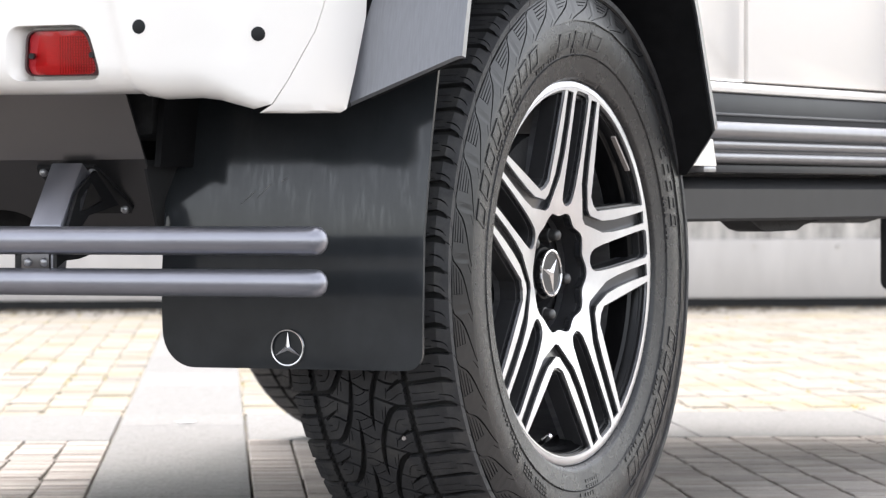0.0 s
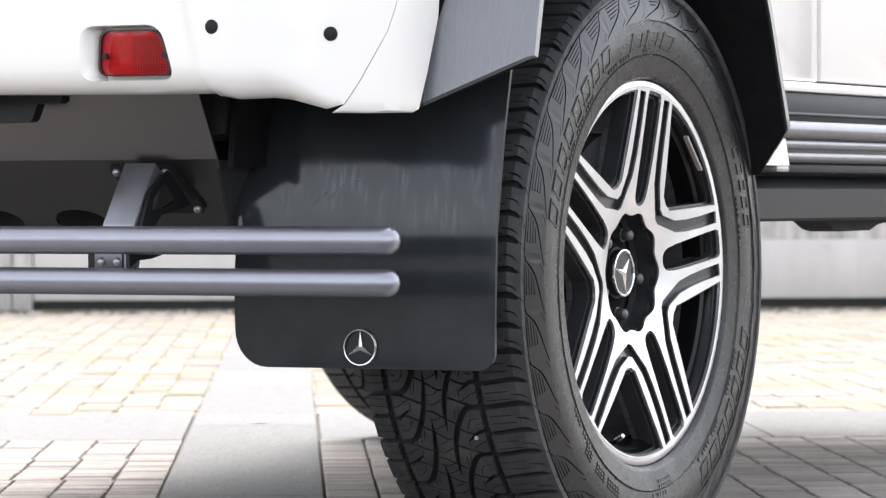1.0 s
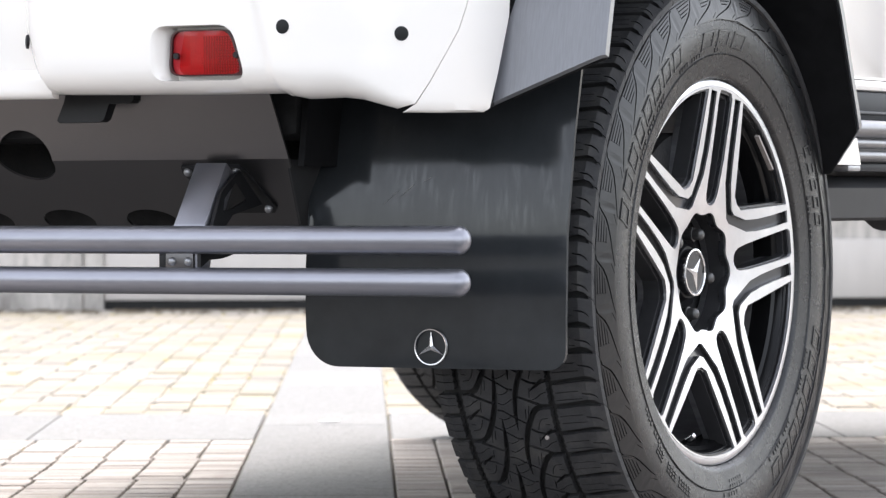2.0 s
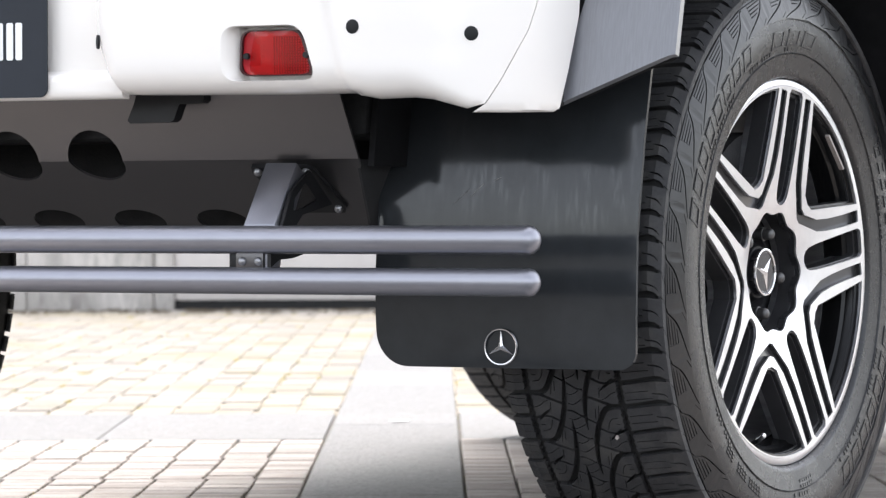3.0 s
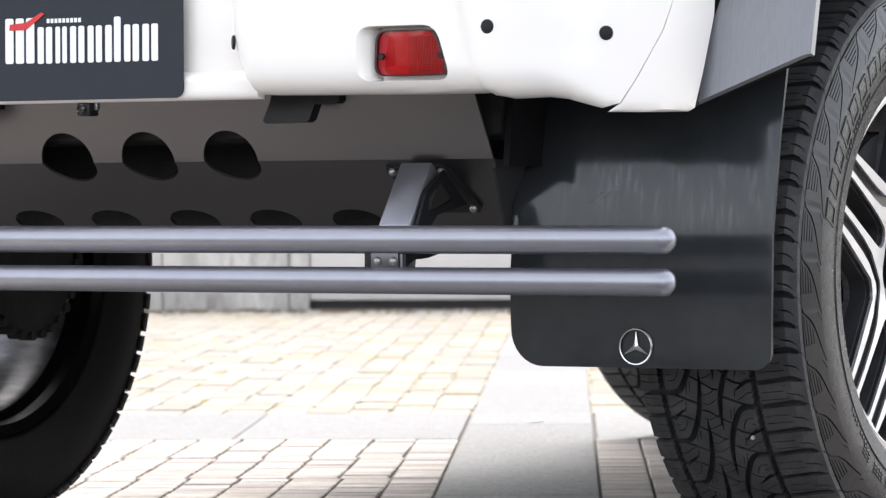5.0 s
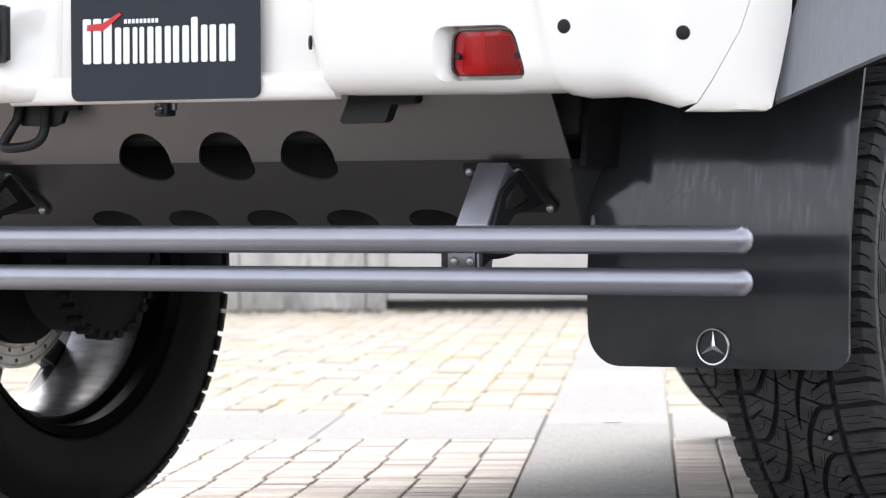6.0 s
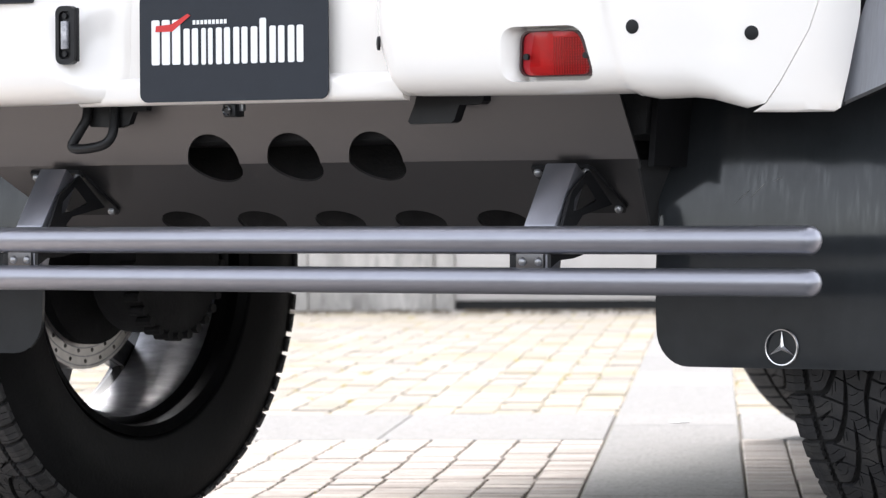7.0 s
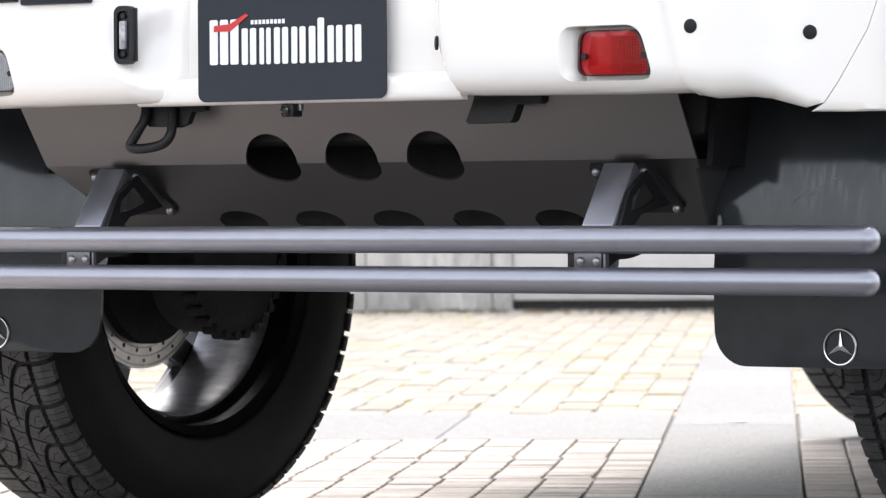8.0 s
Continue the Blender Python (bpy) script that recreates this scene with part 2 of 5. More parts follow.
def box(name, lo, hi, bevel=0.004, seg=2):
    bm = bmesh.new()
    bmesh.ops.create_cube(bm, size=1)
    for v in bm.verts:
        v.co = Vector([(a + b) / 2 + c * (b - a) for a, b, c in zip(lo, hi, v.co)])
    if bevel:
        bmesh.ops.bevel(bm, geom=bm.edges, offset=bevel, segments=seg, affect="EDGES", profile=0.5)
    me = bpy.data.meshes.new(name)
    bm.to_mesh(me)
    bm.free()
    return me


def lathe(name, profile, n=96, closed=False):
    """Turns (radius, x) round the x axis."""
    verts, faces, k = [], [], len(profile)
    for i in range(n):
        a = 2 * math.pi * i / n
        verts += [(x, r * math.cos(a), r * math.sin(a)) for r, x in profile]
    for i in range(n):
        j = (i + 1) % n
        for q in range(k if closed else k - 1):
            p = (q + 1) % k
            faces.append((i * k + q, i * k + p, j * k + p, j * k + q))
    return mesh(name, verts, faces)


def disc_x(name, r, x0, x1, n=32, centre=(0, 0)):
    """A closed drum with its axis along x."""
    verts, faces = [], []
    for x, q in ((x0, r), (x1, r)):
        verts += [(x, centre[0] + q * math.cos(2 * math.pi * i / n), centre[1] + q * math.sin(2 * math.pi * i / n)) for i in range(n)]
    faces = [(i, (i + 1) % n, n + (i + 1) % n, n + i) for i in range(n)] + [tuple(range(n)), tuple(range(n, 2 * n))]
    return mesh(name, verts, faces)


def tube(name, path, r, n=20, round_ends=True):
    """A round bar along a path; its ends are domed."""
    path = [Vector(p) for p in path]
    rings = []
    for i, p in enumerate(path):
        d = (path[min(i + 1, len(path) - 1)] - path[max(i - 1, 0)]).normalized()
        side = d.cross(Vector((0, 0, 1)))
        side = side.normalized() if side.length > 1e-3 else Vector((1, 0, 0))
        rings.append((p, side, side.cross(d).normalized(), r, d))
    if round_ends:
        lo, hi = rings[0], rings[-1]
        dome = [(0.35, 0.94), (0.7, 0.71), (0.9, 0.44), (0.99, 0.14)]
        rings = [(lo[0] - lo[4] * r * a * 0.8, lo[1], lo[2], r * b, lo[4]) for a, b in reversed(dome)] + rings
        rings += [(hi[0] + hi[4] * r * a * 0.8, hi[1], hi[2], r * b, hi[4]) for a, b in dome]
    verts, faces = [], []
    for p, s, u, q, _ in rings:
        verts += [p + (s * math.cos(2 * math.pi * i / n) + u * math.sin(2 * math.pi * i / n)) * q for i in range(n)]
    for k in range(len(rings) - 1):
        faces += [(k * n + i, k * n + (i + 1) % n, (k + 1) * n + (i + 1) % n, (k + 1) * n + i) for i in range(n)]
    faces += [tuple(range(n)), tuple(range((len(rings) - 1) * n, len(rings) * n))]
    return mesh(name, verts, faces)


def inside(p, loop):
    x, y = p
    hit = False
    for (x0, y0), (x1, y1) in zip(loop, loop[1:] + loop[:1]):
        if (y0 > y) != (y1 > y) and x < (x1 - x0) * (y - y0) / (y1 - y0) + x0:
            hit = not hit
    return hit


def sheet(name, outer, holes, place, thick, extra=(), creases=()):
    """A plate cut from a flat outline with holes; place(u, v, depth) bends it into space."""
    pts, edges = [], []
    for loop in (outer, *holes):
        k = len(pts)
        pts += [Vector(q) for q in loop]
        edges += [(k + i, k + (i + 1) % len(loop)) for i in range(len(loop))]
    for line in creases:
        k = len(pts)
        pts += [Vector(q) for q in line]
        edges += [(k + i, k + i + 1) for i in range(len(line) - 1)]
    pts += [Vector(q) for q in extra if inside(q, outer) and not any(inside(q, h) for h in holes)]
    out, _, tris = mathutils.geometry.delaunay_2d_cdt(pts, edges, [], 0, 1e-6)[:3]
    keep = []
    for f in tris:
        c = sum((out[i] for i in f), Vector((0, 0))) / len(f)
        if inside(c, list(map(tuple, outer))) and not any(inside(c, h) for h in holes):
            keep.append(f)
    n = len(out)
    verts = [place(q.x, q.y, 0.0) for q in out] + [place(q.x, q.y, thick) for q in out]
    count = {}
    for f in keep:
        for a, b in zip(f, [*f[1:], f[0]]):
            count[frozenset((a, b))] = count.get(frozenset((a, b)), 0) + 1
    faces = [tuple(f) for f in keep] + [tuple(n + i for i in reversed(f)) for f in keep]
    for f in keep:
        for a, b in zip(f, [*f[1:], f[0]]):
            if count[frozenset((a, b))] == 1:
                faces.append((b, a, n + a, n + b))
    return mesh(name, verts, faces)


def rounded(x0, z0, x1, z1, r, n=6):
    """A rounded rectangle as a loop; r: one radius, or four from the lower left round."""
    r = [r] * 4 if isinstance(r, (int, float)) else r
    loop = []
    for (cx, cz, sx, sz, a0), q in zip(((x0, z0, 1, 1, 180), (x1, z0, -1, 1, 270), (x1, z1, -1, -1, 0), (x0, z1, 1, -1, 90)), r):
        for i in range(n + 1):
            a = radians(a0 + 90 * i / n)
            loop.append((cx + sx * q + q * math.cos(a), cz + sz * q + q * math.sin(a)))
    return loop


def oval(cx, cz, rx, rz, n=32, turn=0.0):
    c, s = math.cos(turn), math.sin(turn)
    return [(cx + rx * math.cos(a) * c - rz * math.sin(a) * s, cz + rx * math.cos(a) * s + rz * math.sin(a) * c) for a in [2 * math.pi * i / n for i in range(n)]]


def grid(x0, x1, z0, z1, step):
    nx, nz = max(2, int((x1 - x0) / step)), max(2, int((z1 - z0) / step))
    return [(x0 + (x1 - x0) * (i + 0.5) / nx, z0 + (z1 - z0) * (j + 0.5) / nz) for i in range(nx) for j in range(nz)]


def prism(loop, place, d0, d1):
    """A closed solid piece from a loop, as (verts, faces)."""
    n = len(loop)
    verts = [place(u, v, d0) for u, v in loop] + [place(u, v, d1) for u, v in loop]
    faces = [tuple(range(n)), tuple(range(2 * n - 1, n - 1, -1))] + [(i, n + i, n + (i + 1) % n, (i + 1) % n) for i in range(n)]
    return verts, faces


def mirror(me, name):
    """The same mesh on the other side of the car."""
    m = me.copy()
    m.name = name
    m.materials.clear()
    m.transform(Matrix.Diagonal((-1, 1, 1, 1)))
    m.flip_normals()
    return m


def inset(loop, k, shift=(0, 0)):
    cx, cz = sum(p[0] for p in loop) / len(loop), sum(p[1] for p in loop) / len(loop)
    return [(cx + (x - cx) * k + shift[0], cz + (z - cz) * k + shift[1]) for x, z in loop]


# ---- ground and wall: paving runs at an angle to the car ----
PAVE = radians(28.8)
AWAY, ACROSS = Vector((-math.sin(PAVE), math.cos(PAVE), 0)), Vector((math.cos(PAVE), math.sin(PAVE), 0))
STRIP_A, STRIP_B = 0.076, 0.401      # the band of long slabs
NEAR_END, FAR_START, WALL = 2.90, 4.05, 14.19


def on_ground(r, c, z=0.0):
    return ACROSS * r + AWAY * c + Vector((0, 0, z))


# ground out of view, made dark so that the car's low reflections stay dark
ground = obj("ground", mesh("ground", [(-400, -400, -0.016), (400, -400, -0.016), (400, 400, -0.016), (-400, 400, -0.016)], [(0, 1, 2, 3)]), UNSEEN_GROUND)
# plain walls added on the unseen sides: they close the yard and block low sky
for name, lo, hi in (("wall_south", (-19, -21.4, -0.05), (19, -21, 1.9)), ("wall_east", (19, -21, -0.05), (19.4, 16, 1.9)), ("wall_west", (-19.4, -21, -0.05), (-19, 8, 1.9))):
    tagged(obj(name, box(name, lo, hi, 0.01), WALL_PLAIN), "plain grey wall added out of view to block low sky", "wall", kind="structure")
tagged(ground, "unseen dark grey ground reaching to the horizon, darkens reflections", "ground", kind="structure")


# ---- the car: heading +y, rear axle at y = 0 ----
car = tagged(new("car"), "white off-road car with big tyres parked on paving", "car")
R_TYRE, HUB_Z, TRACK, FRONT, BASE = 0.458, 0.458, 0.877, 0.85, 3.05
SHIFT = -0.0183       # the tread pattern lies a little off the tyre's middle


def between(pts, q):
    """Straight stretches through (place, value) pairs."""
    for (r0, x0), (r1, x1) in zip(pts, pts[1:]):
        if q <= r1:
            return x0 + (x1 - x0) * (q - r0) / (r1 - r0)
    return pts[-1][1]


SIDEWALL = [(0.288, 0.114), (0.2955, 0.120), (0.2985, 0.1300), (0.3010, 0.1345), (0.304, 0.1362), (0.308, 0.1366), (0.3105, 0.1372), (0.316, 0.1382), (0.325, 0.1400), (0.3345, 0.1418), (0.350, 0.1442), (0.360, 0.1451), (0.368, 0.1453), (0.3785, 0.1447),
            (0.390, 0.1428), (0.402, 0.1400), (0.415, 0.1362), (0.428, 0.1320), (0.4365, 0.1285), (0.4405, 0.1265), (0.4435, 0.122), (0.4455, 0.112), (0.4465, 0.09), (0.447, 0.05)]


def sidewall_x(r):
    return between(SIDEWALL, r)


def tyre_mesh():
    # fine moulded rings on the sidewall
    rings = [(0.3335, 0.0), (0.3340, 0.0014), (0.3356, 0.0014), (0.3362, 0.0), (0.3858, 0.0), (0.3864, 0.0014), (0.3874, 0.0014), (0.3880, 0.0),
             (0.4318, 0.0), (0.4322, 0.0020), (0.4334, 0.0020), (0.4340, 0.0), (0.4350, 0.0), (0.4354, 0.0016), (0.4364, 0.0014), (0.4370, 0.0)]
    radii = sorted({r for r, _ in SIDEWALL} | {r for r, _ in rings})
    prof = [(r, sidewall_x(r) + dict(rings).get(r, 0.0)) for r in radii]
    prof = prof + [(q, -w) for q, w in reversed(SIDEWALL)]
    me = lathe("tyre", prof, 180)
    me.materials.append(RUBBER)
    me.materials.append(RECESS_SHADE)
    me.materials.append(RUBBER_SHADED)
    # groove floors and the inward side take their painted shade here
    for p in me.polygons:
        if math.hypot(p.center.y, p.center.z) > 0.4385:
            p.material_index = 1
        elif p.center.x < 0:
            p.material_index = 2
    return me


def crown(v):
    return R_TYRE - 0.0055 * (v / 0.13) ** 2


def stroke(line, widths):
    """A groove as a loop: (u, w) points along its middle and its width at each."""
    widths = [widths] * len(line) if isinstance(widths, (int, float)) else widths
    left, right = [], []
    for i, (p, q) in enumerate(zip(line, widths)):
        a, c = Vector(line[max(0, i - 1)]), Vector(line[min(len(line) - 1, i + 1)])
        d = (c - a).normalized()
        n = Vector((-d.y, d.x)) * q / 2
        left.append(tuple(Vector(p) + n))
        right.append(tuple(Vector(p) - n))
    return left + right[::-1]


def cut_cells(count, period, lo, hi, cuts, extra, creases, top, low):
    """A band of moulded relief: one cell with grooves cut out of it, repeated round the tyre, as (verts, faces)."""
    outer = [(0.0, lo), (period, lo), (period, hi), (0.0, hi)]
    pts, edges = [], []
    wide = [loop for base in cuts for k in range(-3, 4) for loop in [[(u + k * period, w) for u, w in base]] if max(u for u, _ in loop) > -0.001 and min(u for u, _ in loop) < period + 0.001]
    for loop in (outer, *wide):
        k = len(pts)
        pts += [Vector(q) for q in loop]
        edges += [(k + i, k + (i + 1) % len(loop)) for i in range(len(loop))]
    for w in creases:
        k = len(pts)
        pts += [Vector((0.0, w)), Vector((period, w))]
        edges.append((k, k + 1))
    boxes = [(min(u for u, _ in q), max(u for u, _ in q), min(w for _, w in q), max(w for _, w in q), q) for q in wide]

    def cut_at(p):
        return any(u0 <= p[0] <= u1 and w0 <= p[1] <= w1 and inside(p, q) for u0, u1, w0, w1, q in boxes)

    pts += [Vector(q) for q in extra]
    out, _, tris = mathutils.geometry.delaunay_2d_cdt(pts, edges, [], 0, 1e-6)[:3]
    keep = []
    for f in tris:
        c = sum((out[i] for i in f), Vector((0, 0))) / len(f)
        if 0 < c.x < period and lo < c.y < hi and not cut_at(c):
            keep.append(tuple(f))
    used = sorted({i for f in keep for i in f})
    index = {i: k for k, i in enumerate(used)}
    count_of = {}
    for f in keep:
        for e in zip(f, f[1:] + f[:1]):
            count_of[frozenset(e)] = count_of.get(frozenset(e), 0) + 1
    n = len(used)
    cell = [tuple(index[i] for i in f) for f in keep]
    for f in keep:
        for i, j in zip(f, f[1:] + f[:1]):
            seam = any(abs(out[i].x - e) < 1e-5 and abs(out[j].x - e) < 1e-5 for e in (0.0, period))
            if count_of[frozenset((i, j))] == 1 and not seam:
                cell.append((index[j], index[i], n + index[i], n + index[j]))
    verts, faces = [], []
    for k in range(count):
        base = len(verts)
        verts += [top(out[i].x + k * period, out[i].y) for i in used] + [low(out[i].x + k * period, out[i].y) for i in used]
        faces += [tuple(base + i for i in f) for f in cell]
    return verts, faces


PITCHES = 35
FLAT = 0.1165      # half the width of the tread's flat part
PITCH = 2 * math.pi * R_TYRE / PITCHES
TREAD_AT = math.pi * R_TYRE + 0.193      # where a hooked groove leaves the wide groove


def tread_profile(v):
    """Half-width and radius along the tread, over the chamfered shoulder and down to the sidewall."""
    q = abs(v)
    if q <= FLAT:
        return v, crown(v)
    r0 = crown(FLAT)
    if q <= FLAT + 0.0245:
        f = (q - FLAT) / 0.0245
        return math.copysign(FLAT + 0.0185 * f, v), r0 - 0.0092 * f
    f = (q - FLAT - 0.0245) / 0.012
    return math.copysign(FLAT + 0.0185 + 0.0005 * f, v), r0 - 0.0092 - 0.0085 * f


def tread_mesh():
    """All-terrain tread: two wide grooves, hooked grooves between them, lugs over the shoulders and fine knife cuts."""
    g = 0.001
    grooves = []

    def add(line, widths):
        # (across, along) in millimetres, and the same turned half a turn on the other side
        for side in (1, -1):
            grooves.append(stroke([(g * (a if side > 0 else 66 - a), g * side * w) for w, a in line], [g * q for q in widths] if isinstance(widths, (list, tuple)) else g * widths))

    # hooked groove, its link to the groove before, the notch block beside it
    add([(78, 1), (62, 1.5), (54, 2.5), (47, 6.5), (41, 14), (36, 23), (30, 34), (24.5, 48), (19.5, 63), (16, 79), (13.4, 95), (12, 110), (11.4, 124)], [9, 9, 9, 9, 9, 9, 9, 9, 8.5, 8, 6.5, 4, 1.2])
    add([(17, -16), (40, -7.5), (58, -1)], [4.2, 4.4, 5])
    add([(76, 40), (67, 43), (57.5, 47), (45, 45), (29, 37)], [5, 5, 4.2, 3.8, 3.8])
    add([(67, 40), (58, 47), (48, 55), (43, 59)], [6, 5.5, 3, 0.6])
    add([(-16, 9), (-6.4, 10), (9, 19.7), (31, 31)], [3.2, 3.0, 3.0, 3.0])
    # knife cuts
    for line in ([(45, 40), (48.5, 29), (54, 22), (65, 20)], [(43.5, 53), (42.5, 62), (41, 69)], [(70, 60), (61, 62.5), (52, 70), (44, 73)], [(38, 82), (36, 91), (33.5, 101), (39, 96), (44, 88)],
                 [(31, 88), (28.5, 104)], [(58, 30), (66, 31)]):
        add(line, 1.2)
    for at in (-20.5, -4.5):
        grooves.append(stroke([(g * (at + e), g * w) for w, e in ((-12, 1.5), (-5, 4), (3.5, 0.5), (9.5, -4.5), (15, -6.5))], 1.3 * g))
    for at in (20.5, 35.5):
        grooves.append(stroke([(g * (at + e), g * w) for w, e in ((-16, 2), (-7, 4), (2, 0.5), (9, -4), (14, -6))], 1.3 * g))
    # lugs: two a pitch, three steps each, notched over the shoulder
    for at, width, tail in ((1.0, 9.6, 5), (45.0, 8.4, 11)):
        add([(76, at + 1), (96, at - 1), (120, at - 4.5), (134, at - 6), (144, at - 4), (149, at - 1.5), (154, at + 2)], [width * 0.9, width * 0.9, width * 0.95, width * 1.1, width, width * 0.7, 0.8])
        add([(151, at - 3), (159, at + 1), (166, at + tail), (171, at + tail + 6)], [1.4, 1.4, 1.3, 1.2])
        add([(126, at + 17), (140, at + 19), (147, at + 22), (153, at + 28)], [1.6, 2.6, 2.0, 0.8])
        for e, w1 in ((16.5, 121), (28.5, 126)):
            add([(84, at + e), (104, at + e - 1.8), (w1, at + e - 3.2)], [1.0, 1.3, 1.3])
    # the two wide grooves, with stepped edges
    for side in (1, -1):
        steps = 8
        edge = [(PITCH * (k + f) / steps, 0.0013 * h) for k in range(-1, steps + 1) for f, h in ((0.0, -1), (0.75, 0.6))]
        grooves.append([(u, side * (0.0765 + 0.0052 + d)) for u, d in edge] + [(u + 0.004, side * (0.0765 - 0.0052 + d)) for u, d in reversed(edge)])
    lo, hi = -FLAT - 0.0365 - SHIFT, FLAT + 0.0365 - SHIFT
    creases = [e - SHIFT for e in (-FLAT - 0.0245, -FLAT, FLAT, FLAT + 0.0245)]
    extra = [(PITCH * (i + 0.5) / 8, w) for i in range(8) for w in [lo + (hi - lo) * (j + 0.5) / 16 for j in range(16)]]

    def at(u, r, x):
        a = (u + TREAD_AT) / R_TYRE
        return (x, r * math.cos(a), r * math.sin(a))

    def top(u, w):
        x, r = tread_profile(w + SHIFT)
        return at(u, r, x)

    def low(u, w):
        x, r = tread_profile(w + SHIFT)
        return at(u, max(r - 0.014, 0.434), x * (1 - 0.03 * (abs(x) > 0.125)))

    return cut_cells(PITCHES, PITCH, lo, hi, grooves, extra, creases, top, low)


def on_side(a, r, d):
    return (sidewall_x(r) + d, r * math.cos(a), r * math.sin(a))


def buttress_meshes():
    """The band under the shoulder: long hooked grooves round finely ribbed fields."""
    step = 2 * math.pi / PITCHES
    curve = [(-0.04, 0.4300), (0.05, 0.4285), (0.12, 0.4230), (0.22, 0.4150), (0.36, 0.4085), (0.55, 0.4030), (0.80, 0.3975), (1.02, 0.3930), (1.16, 0.3895)]
    groove = stroke([(step * f, r) for f, r in curve], [0.0016, 0.0026, 0.0034, 0.0034, 0.0030, 0.0026, 0.0022, 0.0018, 0.0014])
    # fine ribbing under the bow of each hook, closed by a short cross bar
    slits = []
    for j in range(4):
        r, f0 = 0.4120 + 0.0052 * j, (0.40, 0.27, 0.19, 0.13)[j]
        slits.append(stroke([(step * f0, r), (step * 0.70, r - 0.0012)], [0.0012, 0.0018]))
    slits.append(stroke([(step * 0.70, 0.4085), (step * 0.705, 0.4300)], 0.0012))
    slits.append(stroke([(step * 0.10, 0.3985), (step * 0.30, 0.3905)], 0.0012))
    return cut_cells(PITCHES, step, 0.3885, 0.4312, [groove, *slits], [(step * (i + 0.5) / 5, 0.392 + 0.006 * j) for i in range(5) for j in range(7)], [],
                     lambda a, r: on_side(a + 0.02, r, 0.0030), lambda a, r: on_side(a + 0.02, r, -0.001))


def sidewall_marks():
    """Raised marks on the outer sidewall: plain bars where the lettering stands."""
    out = []

    def put(loop, lift=0.0014):
        out.append(prism([(radians(a), r) for a, r in loop], on_side, lift, -0.004))

    def word(start, step, count, r0, r1, width):
        """Slanting outlined bars, one after the other round the tyre."""
        lean, t, e = width * 0.30, (r1 - r0) * 0.10, width * 0.11
        for k in range(count):
            a = start + step * k
            put([(a, r0), (a + e, r0), (a + e + lean, r1), (a + lean, r1)])
            put([(a + width - e, r0), (a + width, r0), (a + width + lean, r1), (a + width - e + lean, r1)])
            put([(a + e, r0), (a + width - e, r0), (a + width - e + lean * 0.12, r0 + t), (a + e + lean * 0.12, r0 + t)])
            put([(a + e + lean * 0.88, r1 - t), (a + width - e + lean * 0.88, r1 - t), (a + width - e + lean, r1), (a + e + lean, r1)])

    def small(start, step, count, r0, r1, width, gaps=()):
        for k in range(count):
            if k not in gaps:
                a = start + step * k
                put([(a, r0), (a + width, r0), (a + width * 1.1, r1), (a + width * 0.1, r1)], 0.0012)

    word(168.5, -6.75, 8, 0.3525, 0.3800, -4.7)
    word(104.5, -9.0, 3, 0.3460, 0.3720, -6.6)
    word(-15.0, -6.8, 7, 0.3535, 0.3820, -4.9)
    word(33.0, -4.6, 5, 0.3560, 0.3740, -3.2)
    for row in range(3):
        small(226, 1.5, 15, 0.3455 + 0.0062 * row, 0.3492 + 0.0062 * row, 1.0, (3, 4, 9))
    for start, count in ((150, 14), (118, 9), (96, 2), (-22, 9), (-44, 11), (-82, 6), (228, 10), (20, 8)):
        small(start, -1.55, count, 0.3385, 0.3445, -0.95, (4, 9))
    small(-78, -1.4, 6, 0.3275, 0.3320, -0.9)
    small(-78, -1.4, 6, 0.3195, 0.3240, -0.9)
    return out


def wheel_face_x(r):
    return 0.104 + 0.0235 * min(1.0, max(0.0, (r - 0.085) / 0.2)) ** 0.55


PAIRS = [radians(80.94 + 72 * k) for k in range(5)]


def polar(t, d, axis):
    """A point t along a spoke pair's axis and d to its side."""
    c, s = math.cos(axis), math.sin(axis)
    return (t * c - d * s, t * s + d * c)


